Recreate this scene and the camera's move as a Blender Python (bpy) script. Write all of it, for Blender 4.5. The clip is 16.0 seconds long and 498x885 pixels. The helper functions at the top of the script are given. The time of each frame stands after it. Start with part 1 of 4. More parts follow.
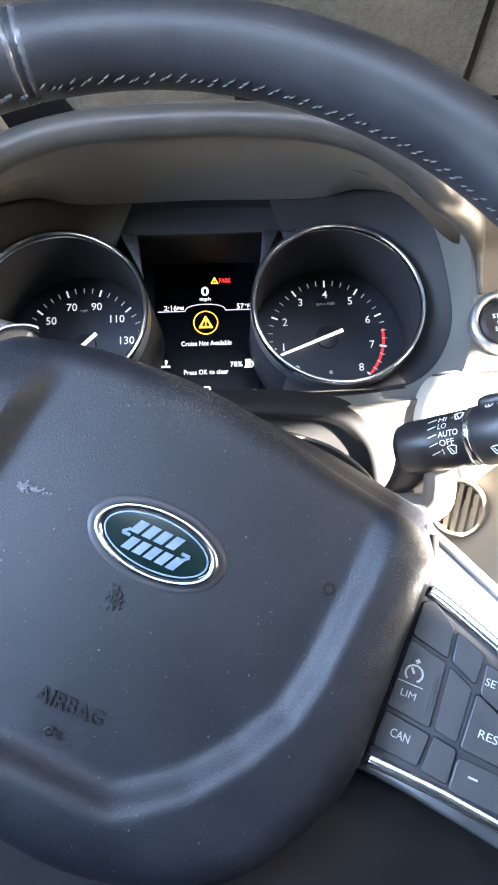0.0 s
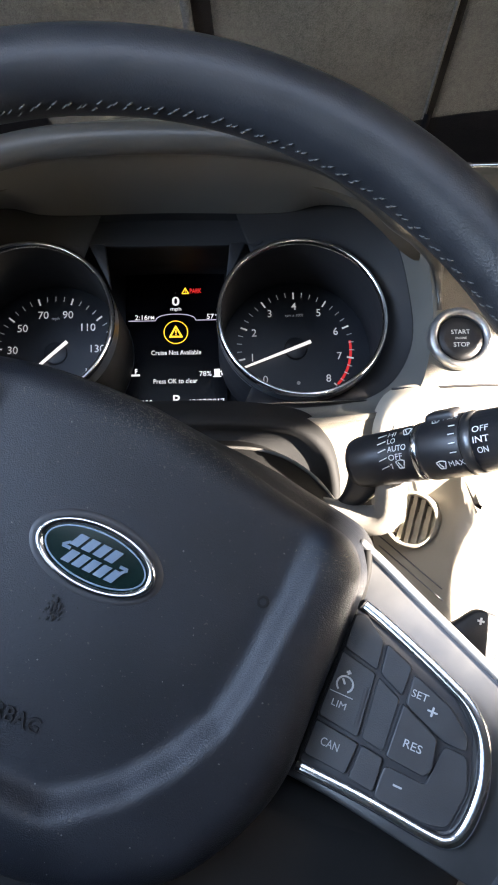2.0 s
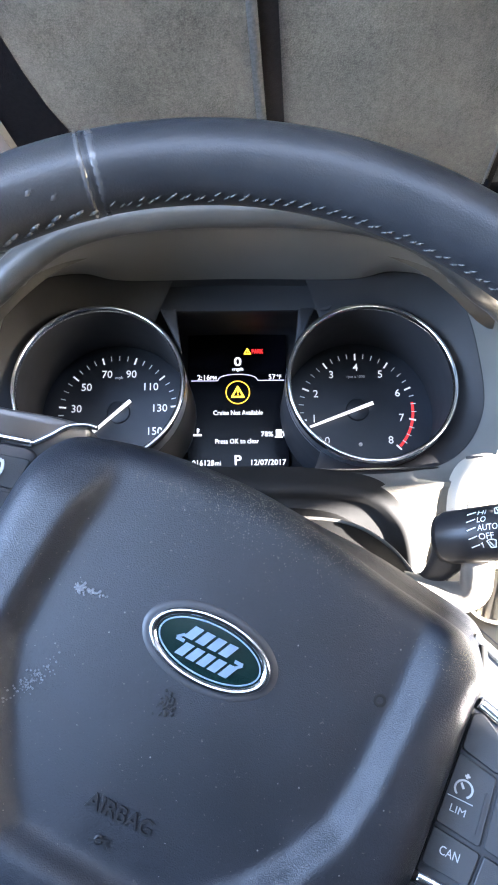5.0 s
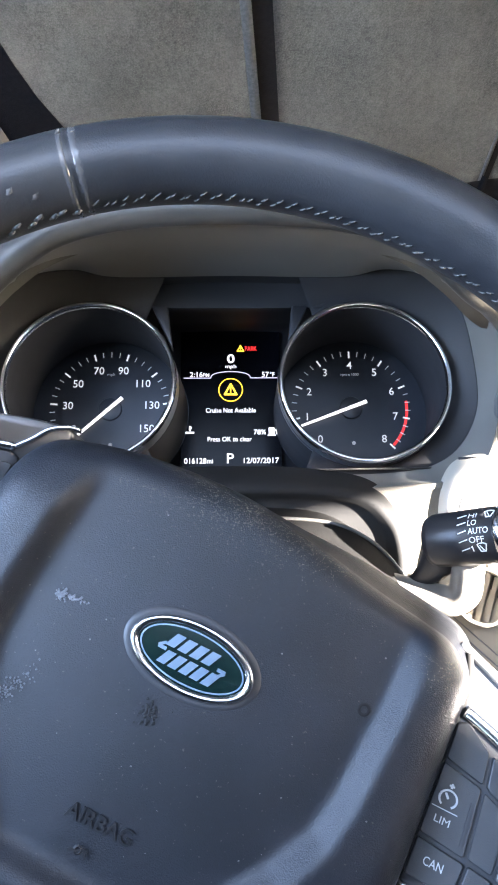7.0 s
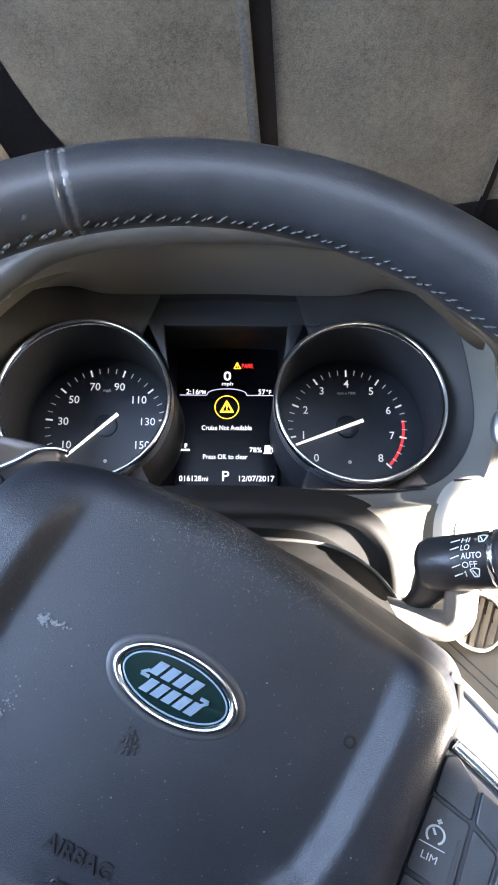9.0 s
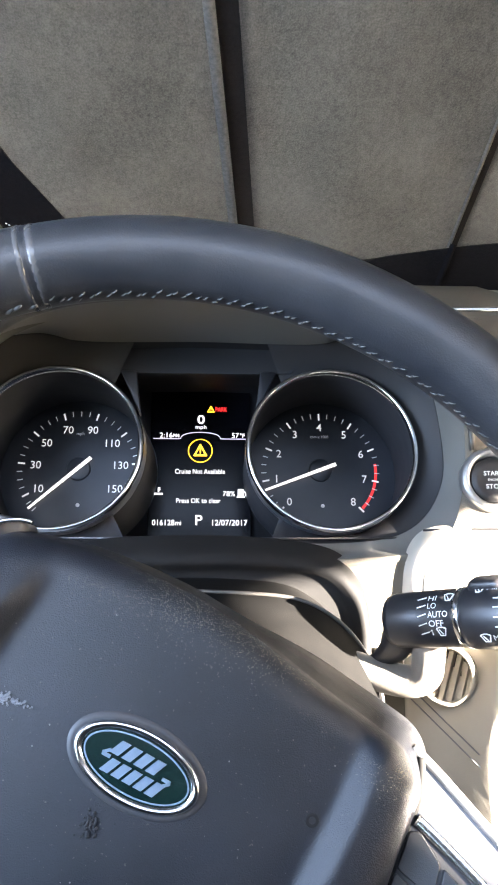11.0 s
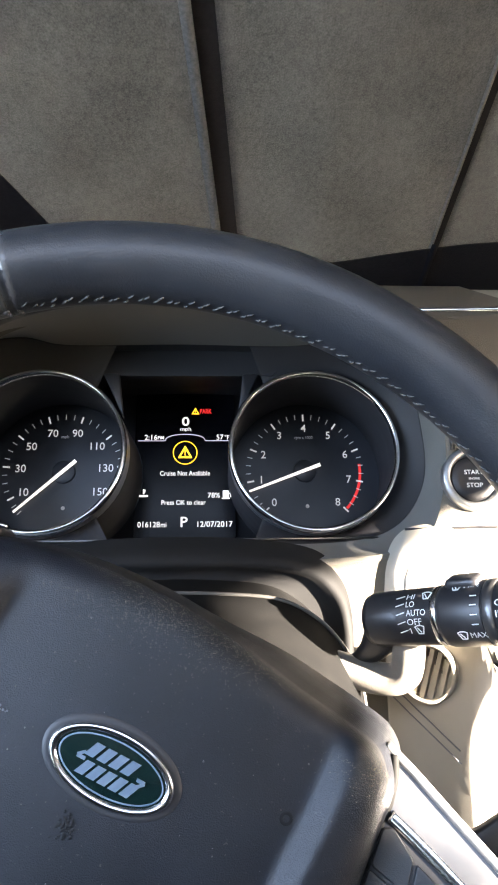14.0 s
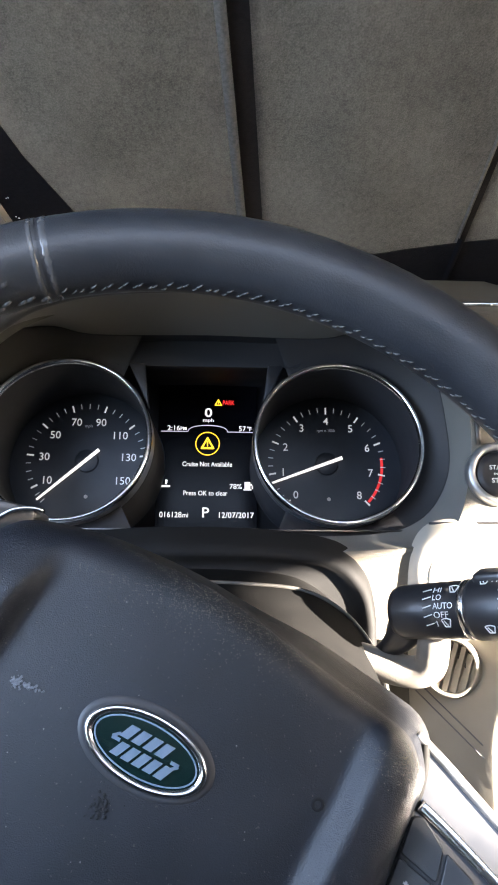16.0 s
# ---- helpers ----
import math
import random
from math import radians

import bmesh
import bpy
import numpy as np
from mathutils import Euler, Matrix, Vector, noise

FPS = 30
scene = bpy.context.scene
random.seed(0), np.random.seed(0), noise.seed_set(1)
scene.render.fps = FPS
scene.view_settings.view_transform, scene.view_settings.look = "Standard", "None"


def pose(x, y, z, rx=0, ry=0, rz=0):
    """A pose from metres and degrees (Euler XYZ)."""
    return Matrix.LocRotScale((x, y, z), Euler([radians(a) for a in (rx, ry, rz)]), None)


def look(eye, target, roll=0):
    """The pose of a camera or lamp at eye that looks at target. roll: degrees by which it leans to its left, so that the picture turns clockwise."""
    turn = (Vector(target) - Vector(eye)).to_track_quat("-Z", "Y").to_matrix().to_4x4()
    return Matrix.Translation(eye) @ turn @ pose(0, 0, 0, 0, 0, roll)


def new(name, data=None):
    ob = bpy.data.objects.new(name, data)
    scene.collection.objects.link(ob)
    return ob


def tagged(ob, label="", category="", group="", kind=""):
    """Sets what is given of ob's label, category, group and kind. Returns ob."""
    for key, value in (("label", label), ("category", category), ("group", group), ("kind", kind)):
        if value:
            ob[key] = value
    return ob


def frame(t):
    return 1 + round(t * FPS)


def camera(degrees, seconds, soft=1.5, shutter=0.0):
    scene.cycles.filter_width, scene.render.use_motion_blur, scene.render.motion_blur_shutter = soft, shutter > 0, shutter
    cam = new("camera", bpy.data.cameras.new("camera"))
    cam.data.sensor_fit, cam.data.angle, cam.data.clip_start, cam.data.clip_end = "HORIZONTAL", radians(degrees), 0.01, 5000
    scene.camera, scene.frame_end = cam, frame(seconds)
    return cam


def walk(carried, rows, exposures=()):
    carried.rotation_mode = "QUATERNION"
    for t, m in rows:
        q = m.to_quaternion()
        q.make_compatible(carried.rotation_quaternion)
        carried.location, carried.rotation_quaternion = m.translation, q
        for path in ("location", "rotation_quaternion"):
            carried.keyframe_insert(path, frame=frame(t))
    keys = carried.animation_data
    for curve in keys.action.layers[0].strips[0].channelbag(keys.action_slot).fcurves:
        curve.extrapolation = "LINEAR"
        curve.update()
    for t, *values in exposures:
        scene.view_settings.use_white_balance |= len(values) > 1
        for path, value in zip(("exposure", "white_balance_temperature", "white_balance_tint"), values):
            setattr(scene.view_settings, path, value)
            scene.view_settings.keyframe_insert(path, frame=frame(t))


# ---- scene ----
cam = camera(38.73, 16.0, soft=1.9)
ROWS = [
    (0.0, 0.0108, 0.0172, 0.9531, 70.271, 1.459, -2.695),
    (0.5, 0.0122, 0.0150, 0.9557, 70.791, 1.637, -2.624),
    (1.0, 0.0136, 0.0144, 0.9563, 70.494, 1.227, -2.802),
    (1.5, 0.0265, 0.0104, 0.9620, 70.877, 0.615, -3.314),
    (2.0, 0.0281, 0.0103, 0.9603, 70.476, 0.518, -3.291),
    (2.5, 0.0105, 0.0091, 0.9702, 71.738, 0.105, -2.470),
    (3.0, -0.0154, 0.0149, 0.9679, 72.512, 0.075, -0.029),
    (3.5, -0.0236, 0.0120, 0.9655, 73.155, -0.109, 0.197),
    (4.0, -0.0207, 0.0116, 0.9686, 74.137, 0.366, 0.312),
    (4.5, -0.0162, 0.0144, 0.9678, 73.614, 0.196, -0.042),
    (5.0, -0.0037, 0.0197, 0.9763, 73.679, 0.332, -1.362),
    (7.5, 0.0015, 0.0274, 0.9791, 72.585, -0.191, -1.500),
    (8.0, 0.0022, 0.0358, 0.9780, 70.898, -1.428, -2.944),
    (8.5, 0.0034, 0.0303, 0.9795, 72.939, -0.969, -2.067),
    (9.0, 0.0058, 0.0282, 0.9819, 74.185, -0.625, -1.110),
    (9.5, 0.0065, 0.0342, 0.9850, 73.249, -0.617, -1.673),
    (12.0, 0.0159, 0.0283, 1.0070, 77.428, -1.079, -2.988),
    (12.5, 0.0172, 0.0281, 1.0075, 77.376, -0.773, -3.091),
    (13.0, 0.0168, 0.0276, 1.0071, 77.473, -0.674, -3.004),
    (13.5, 0.0195, 0.0284, 1.0052, 76.715, -0.428, -3.290),
    (14.0, 0.0187, 0.0281, 1.0015, 76.002, -0.651, -3.279),
    (14.5, 0.0182, 0.0288, 1.0003, 75.479, -0.703, -3.324),
    (15.0, 0.0171, 0.0284, 0.9996, 75.832, -0.770, -3.196),
    (15.5, 0.0145, 0.0275, 0.9994, 75.583, -0.992, -2.884),
    (16.0, 0.0101, 0.0269, 0.9995, 75.540, -1.371, -2.089),
]
walk(cam, [(t, pose(x, y, z, a, b, c)) for t, x, y, z, a, b, c in ROWS],
     exposures=[(0.0, 5.74, 6500, 15), (0.6, 5.79, 6500, 15), (1.0, 5.78, 6500, 15), (1.5, 4.85, 6900, 15), (2.4, 4.57, 6900, 15), (3.0, 5.72, 6000, 15), (5.0, 5.80, 6200, 15), (9.0, 5.47, 6600, 15),
                (11.8, 5.62, 7000, 15), (13.5, 5.42, 7100, 15), (14.5, 4.82, 7100, 15), (16.0, 4.97, 6900, 15)])

# ---- light: afternoon sun low through the passenger windows, open sky all round ----
SUN = Vector((0.75, -0.55, 0.36)).normalized()          # towards the sun
world = bpy.data.worlds.new("sky")
scene.world = world
world.use_nodes = True
sky = world.node_tree.nodes.new("ShaderNodeTexSky")
sky.sky_type, sky.sun_disc = "NISHITA", False
sky.sun_elevation = math.asin(SUN.z)
sky.sun_rotation = math.atan2(SUN.x, SUN.y)
world.node_tree.links.new(sky.outputs[0], world.node_tree.nodes["Background"].inputs[0])
world.node_tree.nodes["Background"].inputs[1].default_value = 0.05
lamp = bpy.data.lights.new("sun", "SUN")
lamp.energy, lamp.angle, lamp.color = 5.0, radians(0.6), (1.0, 0.93, 0.82)
new("sun", lamp).matrix_world = look(SUN * 20, (0, 0, 0))
# the open sky as it comes in through the driver's window
pane_light = bpy.data.lights.new("sky_light", "AREA")
pane_light.shape, pane_light.size, pane_light.size_y = "RECTANGLE", 0.56, 0.32
pane_light.energy, pane_light.color = 0.58, (0.46, 0.66, 1.0)
new("sky_light", pane_light).matrix_world = look((-0.52, 0.06, 1.11), (0.25, 0.16, 0.92))


# and an added fill lamp over an unseen opening in the roof
roof_fill = bpy.data.lights.new("roof_fill", "AREA")
roof_fill.shape, roof_fill.size, roof_fill.size_y = "RECTANGLE", 0.60, 0.36
roof_fill.energy, roof_fill.color = 0.068, (0.62, 0.78, 1.0)
new("roof_fill", roof_fill).matrix_world = look((-0.05, -0.25, 1.40), (-0.05, -0.25, 0.0))


# ---- materials ----
def material(name, color, rough=0.5, metal=0.0, spots=None, scale=60, bump=0.0, bump_scale=900, coat=0.0, spec=0.5, dust=None):
    """A surface with two scales of variation: broad mottling towards spots and a fine relief, and settled dust."""
    m = bpy.data.materials.new(name)
    m.use_nodes = True
    nt = m.node_tree
    b = nt.nodes["Principled BSDF"]
    b.inputs["Roughness"].default_value, b.inputs["Metallic"].default_value = rough, metal
    b.inputs["Coat Weight"].default_value = coat
    b.inputs["Specular IOR Level"].default_value = spec
    b.inputs["Base Color"].default_value = (*color, 1)
    geo = nt.nodes.new("ShaderNodeTexCoord")
    if spots:
        n1 = nt.nodes.new("ShaderNodeTexNoise")
        n1.inputs["Scale"].default_value, n1.inputs["Detail"].default_value = scale, 6
        nt.links.new(geo.outputs["Object"], n1.inputs["Vector"])
        r = nt.nodes.new("ShaderNodeValToRGB")
        r.color_ramp.elements[0].position, r.color_ramp.elements[1].position = 0.35, 0.7
        r.color_ramp.elements[0].color, r.color_ramp.elements[1].color = (*color, 1), (*spots, 1)
        nt.links.new(n1.outputs["Fac"], r.inputs["Fac"])
        last = r.outputs["Color"]
        if dust:
            n3 = nt.nodes.new("ShaderNodeTexNoise")
            n3.inputs["Scale"].default_value, n3.inputs["Detail"].default_value = dust[1], 3
            nt.links.new(geo.outputs["Object"], n3.inputs["Vector"])
            r3 = nt.nodes.new("ShaderNodeValToRGB")
            r3.color_ramp.elements[0].position, r3.color_ramp.elements[1].position = dust[2], dust[2] + 0.04
            nt.links.new(n3.outputs["Fac"], r3.inputs["Fac"])
            mx = nt.nodes.new("ShaderNodeMix")
            mx.data_type = "RGBA"
            nt.links.new(r3.outputs["Color"], mx.inputs["Factor"])
            nt.links.new(last, mx.inputs["A"])
            mx.inputs["B"].default_value = (*dust[0], 1)
            last = mx.outputs["Result"]
        nt.links.new(last, b.inputs["Base Color"])
        mr = nt.nodes.new("ShaderNodeMapRange")
        mr.inputs["To Min"].default_value, mr.inputs["To Max"].default_value = max(rough - 0.1, 0.02), min(rough + 0.1, 1)
        nt.links.new(n1.outputs["Fac"], mr.inputs["Value"])
        nt.links.new(mr.outputs["Result"], b.inputs["Roughness"])
    if bump:
        n2 = nt.nodes.new("ShaderNodeTexNoise")
        n2.inputs["Scale"].default_value, n2.inputs["Detail"].default_value = bump_scale, 4
        nt.links.new(geo.outputs["Object"], n2.inputs["Vector"])
        bp = nt.nodes.new("ShaderNodeBump")
        bp.inputs["Strength"].default_value, bp.inputs["Distance"].default_value = bump, 0.0006
        nt.links.new(n2.outputs["Fac"], bp.inputs["Height"])
        nt.links.new(bp.outputs["Normal"], b.inputs["Normal"])
    return m


def glowing(name, color, strength):
    m = bpy.data.materials.new(name)
    m.use_nodes = True
    b = m.node_tree.nodes["Principled BSDF"]
    b.inputs["Base Color"].default_value = (*color, 1)
    b.inputs["Emission Color"].default_value = (*color, 1)
    b.inputs["Emission Strength"].default_value = strength
    b.inputs["Roughness"].default_value = 0.6
    return m


LEATHER = material("rim leather", (0.0135, 0.0148, 0.0178), 0.39, spots=(0.021, 0.0226, 0.026), scale=40, bump=0.25, bump_scale=1400)
LEATHER_WORN = material("worn rim leather", (0.024, 0.025, 0.027), 0.34, spots=(0.028, 0.029, 0.031), scale=60, bump=0.2, bump_scale=1200)
PAD = material("grained airbag vinyl", (0.0050, 0.0060, 0.0086), 0.46, spots=(0.0078, 0.0094, 0.0132), scale=35, bump=0.40, bump_scale=2100, spec=0.33,
               dust=((0.045, 0.041, 0.034), 900, 0.69))
DASH = material("soft dash vinyl", (0.082, 0.073, 0.057), 0.6, spots=(0.100, 0.089, 0.070), scale=30, bump=0.5, bump_scale=1300)
# HOOD is lighter than the fascia to stand in for light inside the hood.
HOOD = material("lightened hood vinyl", (0.122, 0.120, 0.110), 0.42, spots=(0.148, 0.145, 0.132), scale=30, bump=0.15, bump_scale=1500)
LOWER = material("pale lower dash vinyl", (0.33, 0.305, 0.255), 0.65, spots=(0.38, 0.35, 0.295), scale=25, bump=0.25, bump_scale=2200)
SHROUD = material("column plastic", (0.0055, 0.0055, 0.0055), 0.8, spots=(0.008, 0.0078, 0.0075), scale=50, bump=0.3, bump_scale=1600, spec=0.05)
BLACK = material("matt black plastic", (0.010, 0.010, 0.012), 0.55, spots=(0.015, 0.015, 0.017), scale=50)
# Tube and dial colours are lifted for haze and sky reflected in them.
TUBE = material("haze-lifted black tube", (0.020, 0.021, 0.025), 0.7, spots=(0.025, 0.026, 0.030), scale=60, spec=0.3)
HOUSING = material("dark grey housing plastic", (0.0065, 0.0065, 0.008), 0.6, spots=(0.0088, 0.0088, 0.0105), scale=50, bump=0.1)
SLEEVE = material("satin chrome sleeve", (0.30, 0.32, 0.36), 0.34, 0.9, spots=(0.38, 0.40, 0.44), scale=120)
DIAL = material("dial face", (0.017, 0.019, 0.025), 0.42, spots=(0.021, 0.024, 0.031), scale=40)
SCREEN = material("display glass", (0.003, 0.003, 0.005), 0.2, spec=0.15)
CHROME = material("chrome", (0.75, 0.76, 0.78), 0.16, 1.0)
SATIN = material("satin silver plastic", (0.080, 0.080, 0.082), 0.32, 0.7, spots=(0.098, 0.098, 0.099), scale=70)
BEZEL = material("brushed bezel", (0.30, 0.30, 0.30), 0.36, 0.8, spots=(0.36, 0.36, 0.355), scale=200)
BEAD = material("bead vinyl", (0.034, 0.033, 0.030), 0.32, spots=(0.043, 0.041, 0.037), scale=30, bump=0.2, bump_scale=1500)
CAP = material("black cap plastic", (0.008, 0.008, 0.009), 0.35, spots=(0.012, 0.012, 0.013), scale=90)
STALK = material("stalk plastic", (0.018, 0.018, 0.020), 0.38, spots=(0.026, 0.026, 0.028), scale=80, bump=0.15, bump_scale=2000)
SUNLIT_ARM = material("sun-toned stalk arm", (0.14, 0.132, 0.116), 0.45, spots=(0.18, 0.168, 0.15), scale=80, bump=0.2)
BUTTON = material("button plastic", (0.011, 0.0115, 0.013), 0.5, spots=(0.019, 0.0195, 0.021), scale=90, bump=0.15, bump_scale=2200)
GREEN = material("dark green enamel", (0.002, 0.010, 0.009), 0.2, coat=0.3)
SILVER = material("silver print", (0.17, 0.225, 0.30), 0.32, 0.5)
SWITCH_PRINT = material("grey-white switch print", (0.34, 0.345, 0.35), 0.5)
PRINT = material("white print", (0.75, 0.75, 0.73), 0.5)
THREAD = material("grey thread", (0.03, 0.03, 0.03), 0.6, spots=(0.055, 0.055, 0.052), scale=900)
LINER = material("headliner cloth", (0.40, 0.385, 0.355), 0.9, spots=(0.45, 0.433, 0.40), scale=120, bump=0.4)
TRIM = material("door trim", (0.03, 0.03, 0.032), 0.6, spots=(0.042, 0.042, 0.042), scale=20, bump=0.4)
CARPET = material("carpet", (0.03, 0.03, 0.03), 0.95, spots=(0.05, 0.05, 0.05), scale=200, bump=0.6)
GROUND = material("asphalt", (0.05, 0.05, 0.05), 0.9, spots=(0.08, 0.08, 0.075), scale=3, bump=0.5, bump_scale=200)
FRIT = material("black glass border", (0.006, 0.006, 0.008), 0.3, spots=(0.010, 0.010, 0.012), scale=80)
LIT = glowing("lit white print", (0.8, 0.82, 0.85), 0.0478)
NUMERAL = glowing("dial numeral print", (0.55, 0.56, 0.58), 0.026)
DIM = glowing("dim lit print", (0.42, 0.43, 0.45), 0.0104)
TICK = glowing("tick print", (0.5, 0.52, 0.54), 0.012)
NEEDLE = glowing("lit needle", (0.85, 0.84, 0.82), 0.0435)
RED = glowing("red zone", (0.65, 0.03, 0.03), 0.0304)
AMBER = glowing("amber warning", (0.9, 0.5, 0.03), 0.0783)
ALERT = glowing("red warning", (0.75, 0.03, 0.03), 0.0609)
SOFTLINE = glowing("display line", (0.42, 0.4, 0.52), 0.0435)


def fabric():
    """Woven sunshade cloth: rough, and it lets some daylight through."""
    m = bpy.data.materials.new("sunshade cloth")
    m.use_nodes = True
    nt = m.node_tree
    b = nt.nodes["Principled BSDF"]
    b.inputs["Roughness"].default_value = 0.9
    co = nt.nodes.new("ShaderNodeTexCoord")
    weave = nt.nodes.new("ShaderNodeTexNoise")
    weave.inputs["Scale"].default_value, weave.inputs["Detail"].default_value = 900, 4
    blot = nt.nodes.new("ShaderNodeTexNoise")
    blot.inputs["Scale"].default_value, blot.inputs["Detail"].default_value = 14, 5
    mp = nt.nodes.new("ShaderNodeMapping")
    mp.inputs["Scale"].default_value = (1, 0.8, 1)
    nt.links.new(co.outputs["Object"], mp.inputs["Vector"])
    nt.links.new(mp.outputs["Vector"], weave.inputs["Vector"])
    nt.links.new(co.outputs["Object"], blot.inputs["Vector"])
    add = nt.nodes.new("ShaderNodeMath")
    add.operation = "ADD"
    slub = nt.nodes.new("ShaderNodeTexNoise")
    slub.inputs["Scale"].default_value, slub.inputs["Detail"].default_value = 260, 5
    stretch = nt.nodes.new("ShaderNodeMapping")
    stretch.inputs["Scale"].default_value = (1.0, 0.6, 1)
    nt.links.new(co.outputs["Object"], stretch.inputs["Vector"])
    nt.links.new(stretch.outputs["Vector"], slub.inputs["Vector"])
    both = nt.nodes.new("ShaderNodeMix")
    both.inputs["Factor"].default_value = 0.38
    nt.links.new(weave.outputs["Fac"], both.inputs["A"])
    nt.links.new(slub.outputs["Fac"], both.inputs["B"])
    nt.links.new(both.outputs["Result"], add.inputs[0])
    soft = nt.nodes.new("ShaderNodeMapRange")
    soft.inputs["To Min"].default_value, soft.inputs["To Max"].default_value = 0.3, 0.7
    nt.links.new(blot.outputs["Fac"], soft.inputs["Value"])
    nt.links.new(soft.outputs["Result"], add.inputs[1])
    r = nt.nodes.new("ShaderNodeValToRGB")
    r.color_ramp.elements[0].position, r.color_ramp.elements[1].position = 0.38, 0.64
    r.color_ramp.elements[0].color = (0.006, 0.006, 0.0057, 1)
    r.color_ramp.elements[1].color = (0.057, 0.0555, 0.051, 1)
    half = nt.nodes.new("ShaderNodeMath")
    half.operation = "MULTIPLY"
    half.inputs[1].default_value = 0.5
    nt.links.new(add.outputs[0], half.inputs[0])
    nt.links.new(half.outputs[0], r.inputs["Fac"])
    nt.links.new(r.outputs["Color"], b.inputs["Base Color"])
    tr = nt.nodes.new("ShaderNodeBsdfTranslucent")
    nt.links.new(r.outputs["Color"], tr.inputs["Color"])
    mix = nt.nodes.new("ShaderNodeMixShader")
    mix.inputs[0].default_value = 0.22
    nt.links.new(b.outputs[0], mix.inputs[1])
    nt.links.new(tr.outputs[0], mix.inputs[2])
    bp = nt.nodes.new("ShaderNodeBump")
    bp.inputs["Strength"].default_value, bp.inputs["Distance"].default_value = 0.6, 0.001
    nt.links.new(weave.outputs["Fac"], bp.inputs["Height"])
    nt.links.new(bp.outputs["Normal"], b.inputs["Normal"])
    nt.links.new(mix.outputs[0], nt.nodes["Material Output"].inputs["Surface"])
    return m


CLOTH = fabric()


def glass():
    m = bpy.data.materials.new("window glass")
    m.use_nodes = True
    b = m.node_tree.nodes["Principled BSDF"]
    b.inputs["Transmission Weight"].default_value, b.inputs["Roughness"].default_value = 1.0, 0.0
    b.inputs["IOR"].default_value = 1.45
    b.inputs["Base Color"].default_value = (0.9, 0.95, 0.93, 1)
    return m


GLASS = glass()


# ---- mesh helpers ----
def mesh(name, verts, faces, mat, smooth=True):
    me = bpy.data.meshes.new(name)
    me.from_pydata([tuple(v) for v in verts], [], faces)
    bm = bmesh.new()
    bm.from_mesh(me)
    bmesh.ops.remove_doubles(bm, verts=bm.verts, dist=1e-6)
    bmesh.ops.recalc_face_normals(bm, faces=bm.faces)
    for f in bm.faces:
        f.smooth = smooth
    bm.to_mesh(me)
    bm.free()
    me.materials.append(mat)
    return me


def part(name, geo, mat, parent, label="", m=None, smooth=True):
    """Links one mesh under a thing or a part. geo: (verts, faces) in the thing's own space."""
    ob = new(name, mesh(name, *geo, mat, smooth))
    if parent is not None:
        ob.parent = parent
    if m is not None:
        ob.matrix_basis = m
    return tagged(ob, label) if label else ob


def thing(name, m, label, category, group="", kind=""):
    ob = new(name)
    ob.empty_display_size = 0.02
    ob.matrix_basis = m
    return tagged(ob, label, category, group, kind)


def join(*geos):
    verts, faces = [], []
    for v, f in geos:
        n = len(verts)
        verts += list(v)
        faces += [tuple(i + n for i in face) for face in f]
    return verts, faces


def moved(geo, m):
    return [m @ Vector(v) for v in geo[0]], geo[1]


def loft(loops, closed=True, cap0=False, cap1=False):
    """A skin over loops of the same number of points."""
    n, verts, faces = len(loops[0]), [p for l in loops for p in l], []
    for k in range(len(loops) - 1):
        for i in range(n if closed else n - 1):
            j = (i + 1) % n
            faces.append((k * n + i, k * n + j, (k + 1) * n + j, (k + 1) * n + i))
    if cap0:
        faces.append(tuple(range(n))[::-1])
    if cap1:
        faces.append(tuple(range((len(loops) - 1) * n, len(loops) * n)))
    return verts, faces


def smooth_line(points, n=8, closed=False):
    """A Catmull-Rom line through points."""
    p = [Vector(q) for q in points]
    k, out = len(p), []
    for i in range(k if closed else k - 1):
        a, b, c, d = ((p[(i + s) % k] for s in (-1, 0, 1, 2)) if closed else (p[max(i - 1, 0)], p[i], p[i + 1], p[min(i + 2, k - 1)]))
        for s in range(n):
            t = s / n
            out.append(0.5 * ((2 * b) + (c - a) * t + (2 * a - 5 * b + 4 * c - d) * t * t + (3 * b - a - 3 * c + d) * t ** 3))
    return out if closed else out + [p[-1]]


def rounded(poly, r, n=5):
    """A flat outline with rounded corners."""
    p, out = [Vector((q[0], q[1])) for q in poly], []
    for i in range(len(p)):
        a, b, c = p[i - 1], p[i], p[(i + 1) % len(p)]
        u, v = (a - b), (c - b)
        k = min(r, 0.45 * u.length, 0.45 * v.length)
        s, e = b + u.normalized() * k, b + v.normalized() * k
        for j in range(n + 1):
            t = j / n
            out.append((1 - t) ** 2 * s + 2 * t * (1 - t) * b + t * t * e)
    return out


def slab(poly, z0, z1, r=0.001, bevel=0.0006, zf=None):
    """A plate of a rounded outline with a softened upper edge. zf(x, y): height that the plate rides on."""
    o = rounded(poly, r)
    c = sum(o, Vector((0, 0))) / len(o)
    h = zf or (lambda x, y: 0.0)
    def ring(inset, z):
        out = []
        for q in o:
            d = (c - q)
            q2 = q + d.normalized() * inset
            out.append((q2.x, q2.y, z + h(q2.x, q2.y)))
        return out
    return loft([ring(0, z0), ring(0, z1 - bevel), ring(bevel * 0.4, z1 - bevel * 0.3), ring(bevel, z1)], cap0=True, cap1=True)


